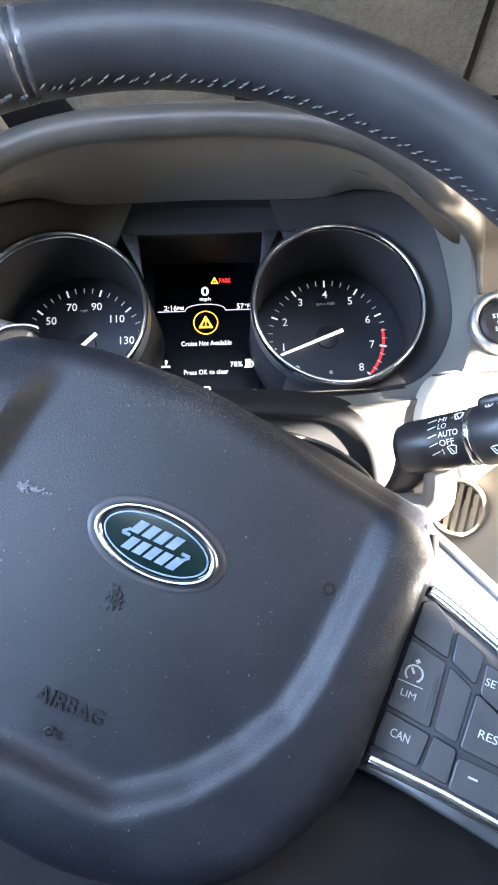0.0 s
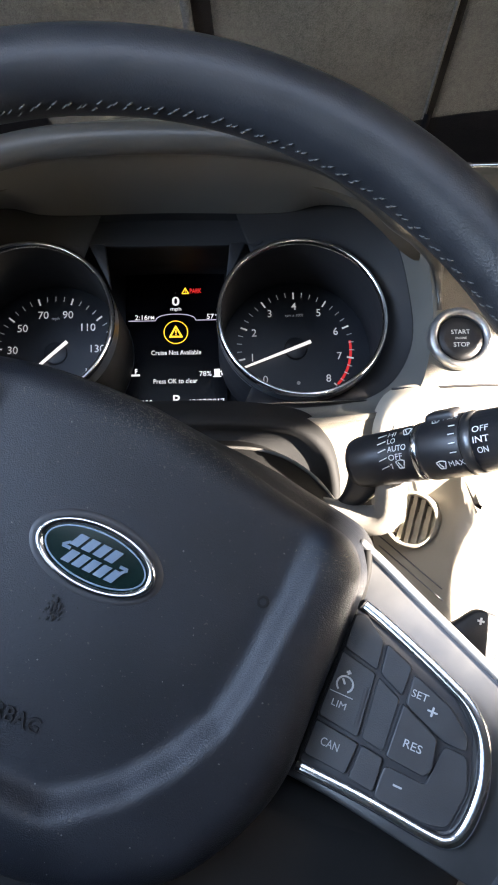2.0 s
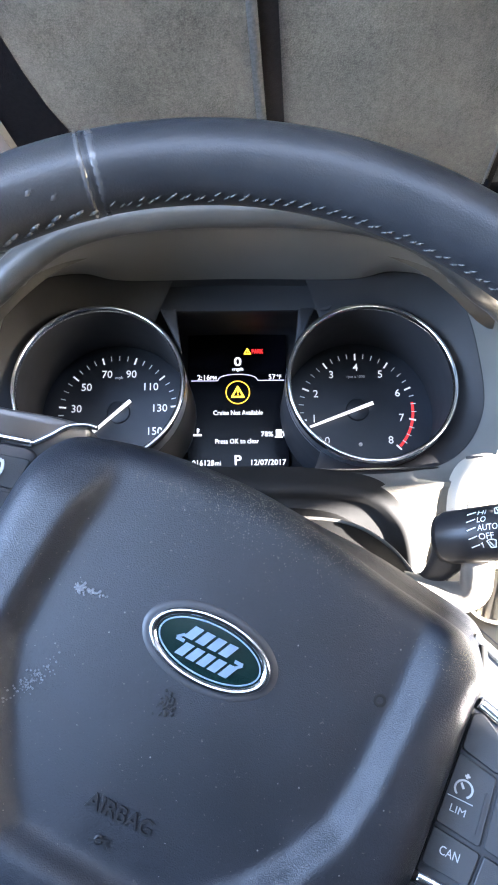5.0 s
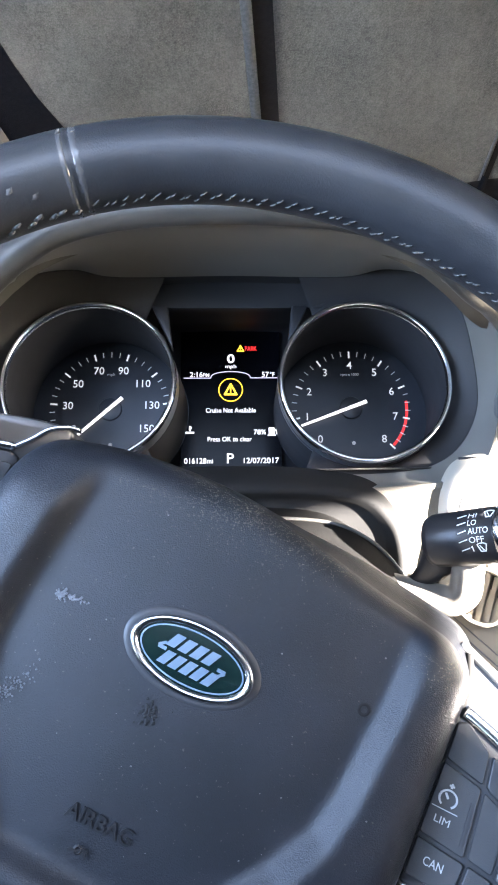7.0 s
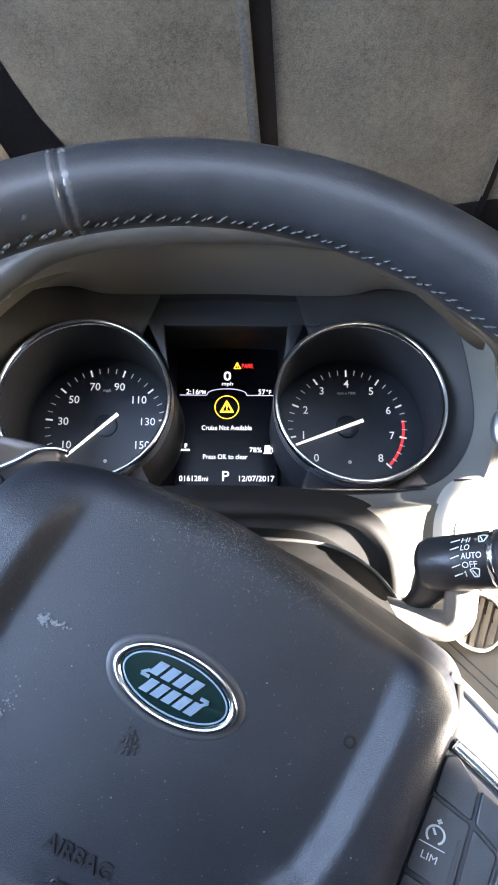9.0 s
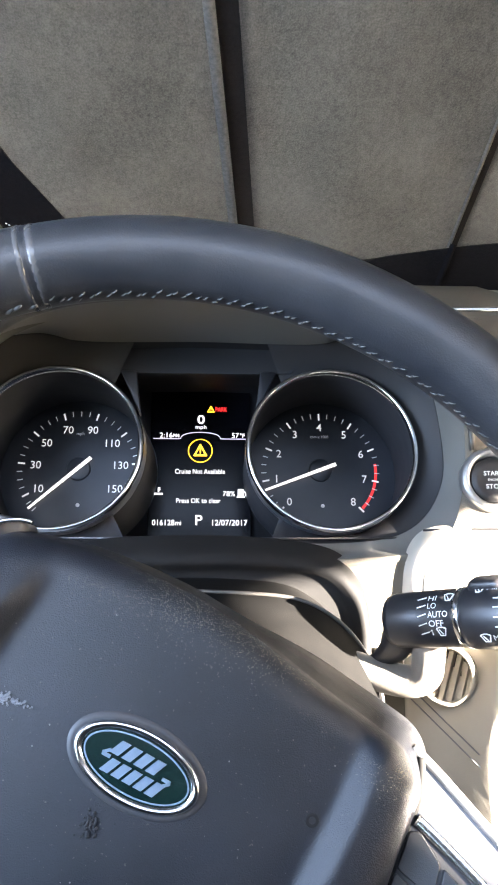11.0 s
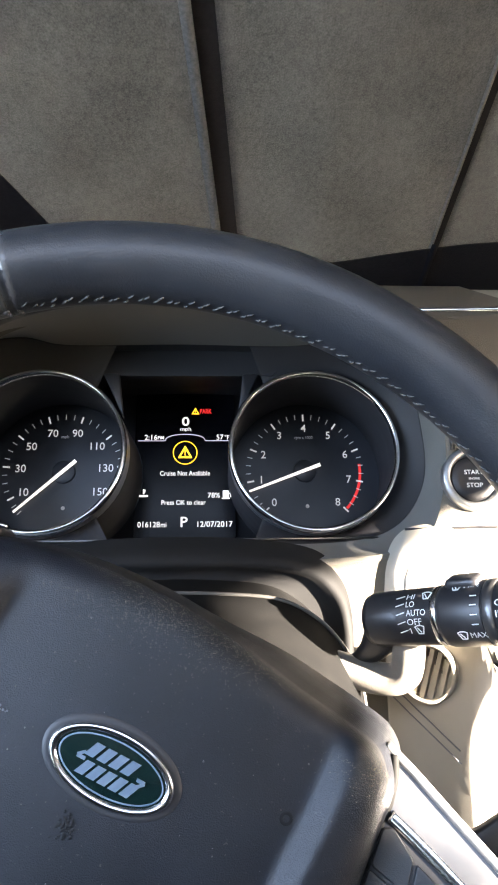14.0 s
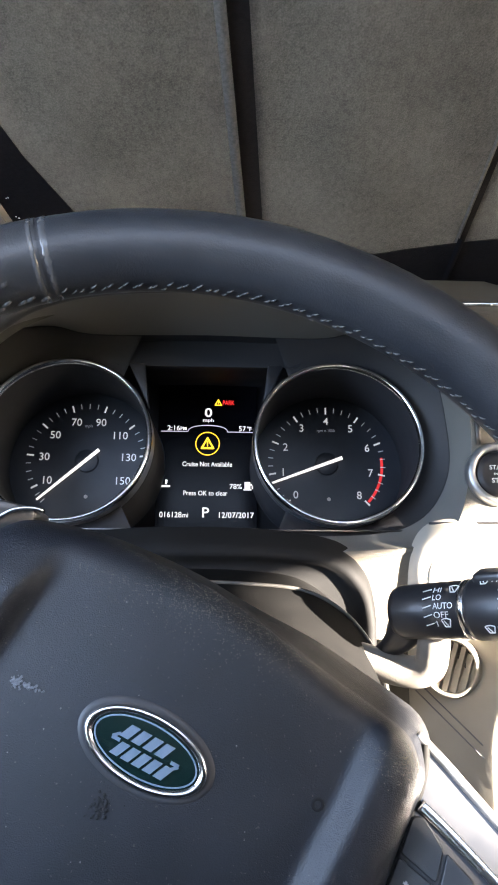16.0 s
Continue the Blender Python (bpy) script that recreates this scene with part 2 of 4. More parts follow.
def tube(path, radius, n=12, up=(0, 0, 1), flat=1.0, caps=True):
    """A round bar along a path; radius may be a list."""
    p = [Vector(q) for q in path]
    loops = []
    for i, q in enumerate(p):
        d = (p[min(i + 1, len(p) - 1)] - p[max(i - 1, 0)]).normalized()
        s = d.cross(Vector(up)).normalized()
        t = s.cross(d).normalized()
        r = radius[i] if isinstance(radius, (list, tuple)) else radius
        loops.append([q + s * (r * math.cos(a)) + t * (r * flat * math.sin(a)) for a in (2 * math.pi * k / n for k in range(n))])
    return loft(loops, cap0=caps, cap1=caps)


def turned(profile, n=48, cap0=False, cap1=False):
    """A lathe about z. profile: (radius, z) pairs."""
    loops = [[(r * math.cos(2 * math.pi * k / n), r * math.sin(2 * math.pi * k / n), z) for k in range(n)] for r, z in profile]
    return loft(loops, cap0=cap0, cap1=cap1)


def bar2(a, b, w, z=0.0, th=0.0003):
    """A thin flat stroke from a to b in a plane, with a little thickness."""
    a, b = Vector(a), Vector(b)
    d = (b - a).normalized()
    s = Vector((-d.y, d.x)) * w / 2
    q = [a - s, b - s, b + s, a + s]
    return loft([[(v.x, v.y, z) for v in q], [(v.x, v.y, z + th) for v in q]], cap0=True, cap1=True)


def box(x0, x1, y0, y1, z0, z1):
    return loft([[(x0, y0, z0), (x1, y0, z0), (x1, y1, z0), (x0, y1, z0)], [(x0, y0, z1), (x1, y0, z1), (x1, y1, z1), (x0, y1, z1)]], cap0=True, cap1=True)


def text_geo(s, size, fit=None, bold=0.0, shear=0.0):
    """Built-in lettering, centred on its own box, as a thin solid."""
    cu = bpy.data.curves.new("lettering", "FONT")
    cu.body, cu.size, cu.offset, cu.shear, cu.resolution_u, cu.extrude = s, 1.0, bold, shear, 3, 0.006
    ob = bpy.data.objects.new("lettering", cu)
    scene.collection.objects.link(ob)
    me = bpy.data.meshes.new_from_object(ob.evaluated_get(bpy.context.evaluated_depsgraph_get()))
    v = [Vector(q.co) for q in me.vertices]
    f = [tuple(q.vertices) for q in me.polygons]
    bpy.data.objects.remove(ob)
    bpy.data.curves.remove(cu)
    bpy.data.meshes.remove(me)
    x0, x1 = min(q.x for q in v), max(q.x for q in v)
    y0, y1 = min(q.y for q in v), max(q.y for q in v)
    k = size / (y1 - y0)
    kx = fit / (x1 - x0) if fit else k
    return [Vector(((q.x - (x0 + x1) / 2) * kx, (q.y - (y0 + y1) / 2) * k, q.z * size)) for q in v], f


def at2(geo, x, y, z=0.0, turn=0.0):
    return moved(geo, pose(x, y, z, 0, 0, turn))


def ease(t):
    t = max(0.0, min(1.0, t))
    return t * t * (3 - 2 * t)


# ---- the cabin shell ----
def shell(name, geos, mat, label, category):
    return tagged(part(name, join(*geos), mat, None, smooth=False), label, category, kind="structure")


def yz_plate(poly, x0, x1):
    return loft([[(x0, y, z) for y, z in poly], [(x1, y, z) for y, z in poly]], cap0=True, cap1=True)


X0, X1 = -0.50, 1.10
shell("floor", [box(X0, X1, -1.7, 0.95, -0.05, 0.0)], CARPET, "dark carpeted cabin floor", "floor")
# Unseen roof; its opening is added for the fill lamp above.
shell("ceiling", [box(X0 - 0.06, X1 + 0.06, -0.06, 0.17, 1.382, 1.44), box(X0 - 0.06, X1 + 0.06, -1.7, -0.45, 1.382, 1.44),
                  box(X0 - 0.06, -0.35, -0.45, -0.06, 1.382, 1.44), box(0.35, X1 + 0.06, -0.45, -0.06, 1.382, 1.44)], LINER, "unseen pale headliner with an opening added for the fill lamp", "ceiling")
shell("wall_front", [box(X0, X1, 0.90, 0.95, 0.0, 0.93)], TRIM, "dark bulkhead behind the dashboard", "wall")
# Unseen wall, added to keep out light from the rear.
shell("wall_back", [box(X0, X1, -1.75, -1.7, 0.0, 1.38)], TRIM, "unseen dark wall added to keep out light from behind", "wall")
NOSE = [(0.26, 0.86), (0.95, 0.86), (0.82, 0.93), (0.17, 1.382), (0.10, 1.382)]
# Unseen sides; sill, rail and rear edges are set to shape the daylight.
for side, x, rear, rail, sill, rear_rise in (("left", X0 - 0.06, -0.70, 1.34, 0.90, 0.0), ("right", X1, -0.562, 1.318, 1.04, 0.043)):
    shell("wall_" + side, [box(x, x + 0.06, -1.7, 0.95, 0.0, 0.86), yz_plate([(-1.7, rail + rear_rise), (-0.44, rail + rear_rise), (-0.32, rail), (0.2, rail), (0.2, 1.38), (-1.7, 1.38)], x, x + 0.06),
                           box(x, x + 0.06, rear - 0.16, rear, 0.86, rail + rear_rise), yz_plate(NOSE, x, x + 0.06), box(x + 0.004, x + 0.056, rear - 0.01, 0.27, 0.855, sill)] + [box(x, x + 0.06, -1.7, rear - 0.16, 0.86, rail + rear_rise)],
          TRIM, "unseen dark side wall, its opening cut to shape the daylight", "wall")
tagged(part("ground", box(-600, 600, -600, 600, -0.55, -0.45), GROUND, None, smooth=False), "grey asphalt ground outside the car", "ground", kind="structure")

# The windscreen leans back over the dash; shade and glass share its slope.
SCREEN_POSE = pose(0, 0.69, 1.026, 145, 0, 0)          # local x across, y up the slope, z to the cabin
wind = thing("window_1", SCREEN_POSE, "raked clear windscreen glass behind the sunshade", "windscreen", kind="structure")
pane = part("pane", box(X0, X1, -0.14, 0.64, -0.012, -0.008), GLASS, wind)
pane.visible_shadow = False
# ---- the folding sunshade against the windscreen ----
shade = thing("sunshade", SCREEN_POSE, "grey woven folding sunshade standing against the windscreen", "sunshade")


def seam_l(s):
    return 0.0325 - 0.100 * s


def seam_r(s):
    return 0.2238 - 0.069 * s


def flap_r(s):
    return -0.106 - 0.42 * s if s < 0.1 else -0.148 - 0.22 * (s - 0.1)


def flap_l(s):
    return -0.168 - 0.175 * s


def strip(x_left, x_right, z_left, z_right, s0=-0.13, s1=0.62, n=24, th=0.0012, wave=0.0):
    """A run of cloth up the slope between two lines."""
    rows = []
    for k in range(n + 1):
        s = s0 + (s1 - s0) * k / n
        a, b = x_left(s), x_right(s)
        row = []
        for i in range(9):
            t = i / 8
            x = a + (b - a) * t
            bulge = wave * math.sin(math.pi * t) * (1 + 0.35 * math.sin(7 * s + 3 * x))
            row.append((x, s, z_left + (z_right - z_left) * t + bulge))
        rows.append(row)
    v = [p for r in rows for p in r]
    f = [(k * 9 + i, k * 9 + i + 1, (k + 1) * 9 + i + 1, (k + 1) * 9 + i) for k in range(n) for i in range(8)]
    return v, f


part("panel", strip(lambda s: flap_l(s) - 0.01, seam_l, 0.003, 0.006, wave=0.001), CLOTH, shade)
part("panel", strip(lambda s: seam_l(s) + 0.0138, seam_r, 0.003, 0.005, wave=0.001), CLOTH, shade)
part("panel", strip(lambda s: seam_r(s) + 0.0068, lambda s: 0.62, 0.003, 0.004, wave=0.001), CLOTH, shade)
part("panel", strip(lambda s: 0.63, lambda s: 1.05, 0.003, 0.004, wave=0.001), CLOTH, shade)
DARKCLOTH = material("near-black cloth", (0.0045, 0.0045, 0.0058), 0.9, spots=(0.0075, 0.0075, 0.009), scale=300, bump=0.5, spec=0.08)
HEM = material("grey hem", (0.050, 0.048, 0.044), 0.9, spots=(0.090, 0.087, 0.078), scale=400, bump=0.6)
# Near-black colour puts the shade of the pleats into the cloth.
part("fold", strip(lambda s: seam_l(s) - 0.005, lambda s: seam_l(s) + 0.018, 0.006, 0.0015), DARKCLOTH, shade, "dark strip for the shaded fold between two panels")
part("fold", strip(lambda s: seam_r(s) - 0.0025, lambda s: seam_r(s) + 0.010, 0.0055, 0.002), DARKCLOTH, shade, "dark strip for the shaded fold between two panels")
part("fold_tail", strip(lambda s: seam_r(s) - 0.004, lambda s: seam_r(s) + 0.002, 0.0125, 0.0135, s0=-0.12, s1=0.012, n=8, wave=0.001), DARKCLOTH, shade, "dark strip for the shaded fold over the lower band")
part("hem", strip(lambda s: seam_l(s) - 0.0078, seam_l, 0.0070, 0.0078, wave=0.0008), HEM, shade, "pale stitched hem")
part("hem", strip(lambda s: seam_r(s) - 0.0034, seam_r, 0.0062, 0.0066, wave=0.0006), HEM, shade, "pale stitched hem")


part("side_flap", strip(lambda s: flap_l(s) - 0.004, flap_r, 0.009, 0.006, s0=-0.13), DARKCLOTH, shade, "black edge flap with white flecks")
# Black strip added where the windscreen's border keeps daylight off the cloth.
edge = smooth_line([(-0.47, 0.0, 0), (-0.30, -0.03, 0), (0.0, -0.034, 0), (0.12, -0.026, 0), (0.187, -0.009, 0), (0.229, 0.0015, 0),
                    (0.278, 0.010, 0), (0.40, 0.020, 0), (1.05, 0.02, 0)], 6)
part("lower_dark_band", loft([[(p.x, p.y, 0.0085) for p in edge], [(p.x, p.y - 0.04, 0.0105) for p in edge], [(p.x, -0.135, 0.009) for p in edge]], closed=False), DARKCLOTH, shade, "black strip standing in for the unlit bottom of the cloth")
random.seed(4)
flecks = []
for k in range(26):
    s = random.uniform(-0.05, 0.35)
    c = (flap_l(s) + 0.006 + random.gauss(0, 0.002), s, 0.0094)
    r = random.uniform(0.0004, 0.0011)
    flecks.append(moved(turned([(r, 0), (r * 0.6, 0.0003)], 6, cap1=True), Matrix.Translation(c)))
tagged(part("flecks", join(*flecks), PRINT, shade, "white lint flecks"), kind="stuff")
RED_THREAD = material("red thread", (0.45, 0.10, 0.08), 0.7)
part("mark", at2(slab([(-0.004, -0.001), (0.001, -0.002), (0.004, 0.0005), (0.001, 0.002), (-0.002, 0.001)], 0, 0.0006, 0.0008), 0.155, 0.268, 0.007, 12), RED_THREAD, shade, "small red mark")
part("mark", at2(slab([(-0.001, -0.001), (0.001, -0.001), (0.001, 0.001), (-0.001, 0.001)], 0, 0.0006, 0.0006), 0.120, 0.268, 0.007), RED_THREAD, shade, "small red mark")

# The pillar beside the windscreen, which covers the shade's outer end.
pillar = thing("pillar_trim", SCREEN_POSE, "grey padded trim of the windscreen pillar", "pillar trim", kind="structure")
PILLAR = material("pillar vinyl", (0.15, 0.146, 0.155), 0.6, spots=(0.18, 0.175, 0.185), scale=60, bump=0.3)
rows = []
for k in range(13):
    s = -0.13 + 0.74 * k / 12
    e = flap_l(s)
    rows.append([(e, s, 0.0098), (e - 0.0012, s, 0.0125), (e - 0.006, s, 0.0150), (e - 0.03, s, 0.021), (e - 0.08, s, 0.030), (X0 + 0.004, s, 0.036)])
part("cover", loft(rows, closed=False), PILLAR, pillar)
part("edge_seam", tube([(flap_l(s) - 0.0035, s, 0.0148) for s in (-0.12, 0.0, 0.12, 0.24, 0.36, 0.48, 0.6)], 0.0007, 6), PILLAR, pillar)

# ---- the dashboard ----
DIAL_POSE = pose(0, 0.60, 0.85, 60, 0, 0)              # local x across, y up the dials, z to the driver
A = [(0, .0535), (.06, .0525), (.088, .0535), (.112, .0585), (.142, .053), (.161, .034), (.169, -.004), (.168, -.048), (.145, -.08), (.10, -.090), (0, -.089)]
B = [(0, .037, .2055), (.055, .035, .2055), (.092, .026, .205), (.115, .0115, .203), (.134, -.003, .196), (.158, -.004, .168), (.174, -.014, .134), (.1735, -.056, .1246),
     (.155, -.094, .1245), (.10, -.103, .125), (0, -.104, .125)]
C = [(0, .075, .10), (.07, .075, .10), (.12, .072, .10), (.17, .07, .11), (.26, .065, .1234), (.26, .02, .1234), (.26, -.02, .1234), (.26, -.07, .1234),
     (.27, -.20, .1234), (.12, -.20, .1234), (0, -.20, .1234)]


def ring_of(half):
    """A closed loop from its right half, from the top round to the bottom."""
    left = [(-q[0], *q[1:]) for q in half[1:-1]][::-1]
    return smooth_line([(*q, 0.0) if len(q) == 2 else q for q in half + left], 8, closed=True)


loop_a = [Vector((p.x, p.y, 0.0997)) for p in ring_of(A)]
loop_b, loop_c = ring_of(B), ring_of(C)
mid = [a.lerp(b, 0.5) + Vector((0, 0.004 if b.y > 0 else 0, -0.004)) for a, b in zip(loop_a, loop_b)]


def outward(p, k, dz):
    d = Vector((p.x, p.y + 0.03, 0)).normalized()
    return Vector((p.x + d.x * k, p.y + d.y * k, p.z + dz))


lift = [max(0.0, min(1.0, (p.z - 0.124) / 0.06)) for p in loop_b]
roll = [[outward(b, 0.006 * (k[0]) * (0.3 + 0.7 * f), k[1] * f) for b, f in zip(loop_b, lift)]
        for k in ((0.25, 0.0035), (0.8, 0.0060), (1.5, 0.0066), (2.3, 0.0045), (3.0, -0.001), (3.6, -0.012))]
skirt = [Vector((p.x, p.y, max(0.1234, p.z - 0.05 * f) if f > 0 else p.z)) for p, f in zip([outward(b, 0.018 * (0.4 + 0.6 * f), 0) for b, f in zip(loop_b, lift)], lift)]
dash = thing("dashboard", Matrix.Identity(4), "dark grey vinyl dashboard with a hooded instrument binnacle", "dashboard")
part("binnacle", loft([[q.copy() for q in l] for l in (loop_a, mid, loop_b)]), HOOD, dash, "inner hood of the binnacle, lightened as if lit", m=DIAL_POSE)
part("surround", loft([[q.copy() for q in l] for l in (loop_b, *roll, skirt, loop_c)]), DASH, dash, "dark fascia round the binnacle", m=DIAL_POSE)
arc_b = sorted([(math.atan2(p.x, p.y + 0.12), p, f) for p, f in zip(loop_b, lift) if f > 0.05], key=lambda q: q[0])
part("hood_bead", tube([outward(p, 0.0042, 0.001) for _, p, f in arc_b], [0.0010 + 0.0080 * min(1.0, f * 1.3) for _, p, f in arc_b], 20), BEAD, dash, "rounded grey bead along the hood edge", m=DIAL_POSE)
top = [(.80, .975), (.70, .985), (.56, .976), (.510, .972), (.500, .966), (.494, .950), (.478, .89), (.4445, .83), (.400, .752), (.37, .70), (.36, .50), (.55, .40)]
for x0, x1 in ((X0, -0.255), (0.255, X1)):
    part("fascia", loft([[(x, y, z - 0.003) for y, z in top] for x in (x0, x1)], closed=False), LOWER, dash)
part("top_pad", loft([[(x, y, z) for y, z in ((.80, .975), (.70, .985), (.60, .978), (.53, .966))] for x in (-0.256, 0.256)], closed=False), DASH, dash)
part("knee_panel", loft([[(x, y, z - 0.003) for y, z in ((.40, .752), (.37, .70), (.36, .50), (.55, .40))] for x in (-0.256, 0.256)], closed=False), LOWER, dash)
part("accent_strip", tube([(0.13, 0.50, 0.9735), (0.26, 0.505, 0.976), (1.0, 0.51, 0.976)], 0.0016, 8), CHROME, dash, "thin bright strip")

# Dull black that also stands in for shade in gaps and recesses.
COLLAR = material("dull shade-black plastic", (0.005, 0.005, 0.005), 0.75, spots=(0.008, 0.008, 0.008), scale=60, spec=0.2)
# Column opening: a raised collar in the dash, a flat black plate for its shaded well.
arch = [(-.112, .68), (-.115, .769), (-.115, .795), (-.108, .812), (-.09, .823), (-.05, .828), (0, .829), (.044, .828), (.082, .823), (.099, .811), (.105, .795), (.105, .769), (.101, .68)]


def face_y(z):
    return 0.467 - (0.866 - z) * 0.577


def arch_at(inset, forward):
    out = []
    for q in smooth_line([(x, 0, z) for x, z in arch], 14):
        c = Vector((-0.005, 0, 0.72))
        d = (c - q).normalized()
        p = q + d * inset
        out.append((p.x, face_y(p.z) + forward, p.z))
    return out


part("column_collar", loft([arch_at(-0.004, 0.006), arch_at(-0.001, -0.010), arch_at(0.002, -0.014), arch_at(0.006, -0.013), arch_at(0.010, -0.005), arch_at(0.016, -0.003), arch_at(0.05, -0.003), arch_at(0.09, -0.003)], closed=False),
     COLLAR, dash, "black collar round the steering column, with a plate for its shaded well")

# Padded knee panel beside the column; its twist stands in for a cast shadow.
pod_outline = [(.1255, .60), (.1260, .74), (.1285, .80), (.1335, .824), (.1450, .8365), (.165, .8395), (.178, .836), (.181, .80), (.172, .775), (.1665, .755), (.1645, .72), (.163, .60)]


def pod_y(x, z, fwd):
    """The panel's front: nearly flat at its top, twisted to the column lower down so it goes dark."""
    low = ease((0.818 - z) / 0.03)
    return face_y(z) - fwd * (0.36 + 0.64 * low) + (0.15 + 1.15 * low) * (0.150 - x) * min(1.0, fwd / 0.03)


def pod_loop(fwd, inset):
    c, out = Vector((0.148, 0, 0.72)), []
    for q in smooth_line([(x, 0, z) for x, z in pod_outline], 6):
        k = Vector((max(-1, min(1, (c.x - q.x) * 60)), 0, -1 if q.z > 0.80 else 0))
        p = q + k * inset
        out.append((p.x, pod_y(p.x, p.z, fwd), p.z))
    return out



part("side_panel", loft([pod_loop(-0.01, 0), pod_loop(0.018, 0.0), pod_loop(0.034, 0.0012), pod_loop(0.040, 0.004), pod_loop(0.0415, 0.008)], cap1=True), LOWER, dash, "padded vinyl side panel")
part("panel_gap", tube([(0.145, face_y(0.8385) - 0.0015, 0.8385), (0.30, face_y(0.841) - 0.0015, 0.841)], 0.0008, 6), BLACK, dash, "thin panel gap")
for k in (0, 1):
    seam = [(x, pod_y(x, z, 0.0415), z) for x, z in ((0.1275 + 0.027 * t, 0.7615 - 0.0131 * t - 0.0055 * k) for t in (0, 0.25, 0.5, 0.75, 1.0))]
    part("panel_seam", tube(seam, 0.0004, 6), PILLAR, dash, "dark stitched seam line")

# ---- instrument cluster ----
cluster = thing("instrument_cluster", DIAL_POSE, "black instrument cluster with two lit round dials and a centre display", "instrument cluster")
inner = [Vector((p.x * 0.985, p.y * 0.985, 0.094)) for p in loop_a]
part("housing", loft([[p + Vector((0, 0, 0.0)) for p in loop_a], inner, [Vector((p.x * 0.97, p.y * 0.97, 0.02)) for p in loop_a],
                      [Vector((p.x * 0.97, p.y * 0.97, -0.004)) for p in loop_a]], cap1=True), HOUSING, cluster)
RING_X, RING_Y, RING_Z, RING_R = (-0.0970, 0.0932), -0.0236, 0.0997, 0.0580


def dial_text(s, x, y, size, mat, name="numeral", parent=None, z=0.0006, **k):
    return part(name, at2(text_geo(s, size, **k), x, y, z), mat, parent or cluster, smooth=False)


def gauge(cx, ring_x, labels, lo, hi, minor, needle_at, name):
    """One dial: face, chrome ring on a black tube, ticks, numerals and needle, all read over 270 degrees."""
    cy, r = -0.0162, 0.0492
    def polar(value, rad):
        a = radians(225 - 270 * (value - lo) / (hi - lo))
        return cx + rad * math.cos(a), cy + rad * math.sin(a)
    face = part(name, at2(turned([(0.0001, 0.0002), (0.03, 0.0002), (0.0645, 0.0)], 64), cx, cy - 0.004, 0.0), DIAL, cluster, "near-black dial face")
    tip = Matrix.Translation((ring_x, RING_Y, RING_Z)) @ pose(0, 0, 0, -4.4, 0, 0)
    ring = part("ring", moved(turned([(RING_R - 0.0012, -0.004), (RING_R - 0.0014, -0.0005), (RING_R - 0.0006, 0.0009), (RING_R + 0.0008, 0.0010), (RING_R + 0.0020, 0.0), (RING_R + 0.0022, -0.004)], 96), tip),
                CHROME, cluster, "bright chrome dial ring")
    a = moved(turned([(RING_R - 0.0012, -0.0035)], 64), tip)[0]
    b = [Vector((cx + 0.0622 * math.cos(2 * math.pi * k / 64), cy - 0.004 + 0.0622 * math.sin(2 * math.pi * k / 64), 0.0008)) for k in range(64)]
    o = moved(turned([(RING_R + 0.0022, -0.0035)], 64), tip)[0]
    c = [Vector((cx + 0.0640 * math.cos(2 * math.pi * k / 64), cy - 0.004 + 0.0640 * math.sin(2 * math.pi * k / 64), -0.002)) for k in range(64)]
    part("tube", join(loft([a, b]), loft([[p.lerp(q, 0.16) for p, q in zip(o, c)], c])), TUBE, cluster, "black tube behind the dial ring")
    part("sleeve", loft([o, [p.lerp(q, 0.17) for p, q in zip(o, c)]]), SLEEVE, cluster, "satin chrome sleeve behind the dial ring")
    steps = round((hi - lo) / minor)
    for k in range(steps + 1):
        v = lo + k * minor
        big = k % 4 == 0 if hi < 20 else k % 4 == 2
        red = hi < 20 and v > 6.4
        p, q = polar(v, r - (0.0058 if big else 0.0042)), polar(v, r)
        part("tick", bar2(p, q, 0.0013 if big else 0.0006, 0.0006), NUMERAL if big else TICK, face, smooth=False)
    for v in labels:
        x, y = polar(v, 0.0372 if hi < 20 else 0.0347)
        dial_text(str(v), x, y, 0.0064, NUMERAL, parent=face, bold=0.002)
    x, y = polar(needle_at, 0.0500)
    bx, by = polar(needle_at, -0.0135)
    d = Vector((x - bx, y - by)).normalized()
    s = Vector((-d.y, d.x))
    e, w = Vector((x, y)), Vector((bx, by))
    pts = [w - s * 0.0014, e - s * 0.0008, e + s * 0.0008, w + s * 0.0014]
    hub = part("hub", at2(turned([(0.0098, 0.0004), (0.0096, 0.0014), (0.0088, 0.0018), (0.0001, 0.0019)], 32), cx, cy), DIAL, face, "black needle hub")
    part("needle", loft([[(p.x, p.y, 0.0030) for p in pts], [(p.x, p.y, 0.0042) for p in pts]], cap0=True, cap1=True), NEEDLE, face, "white lit needle", smooth=False)
    if hi < 20:
        band = [[polar(6.45 + 1.5 * k / 16, q) for k in range(17)] for q in (0.0452, 0.0474)]
        part("red_zone", loft([[(x, y, 0.0004) for x, y in l] for l in band], closed=False), RED, face, "red zone at the top of the rev scale", smooth=False)
    return face


speedo = gauge(-0.0990, RING_X[0], range(10, 160, 20), 0, 160, 5, 2, "speedometer")
revs = gauge(0.0995, RING_X[1], range(0, 9), 0, 8, 0.25, 0.72, "rev_counter")
dial_text("mph", -0.0990, 0.0135, 0.0034, DIM, parent=speedo)
dial_text("rpm x 1000", 0.0995, 0.0125, 0.0030, DIM, parent=revs)
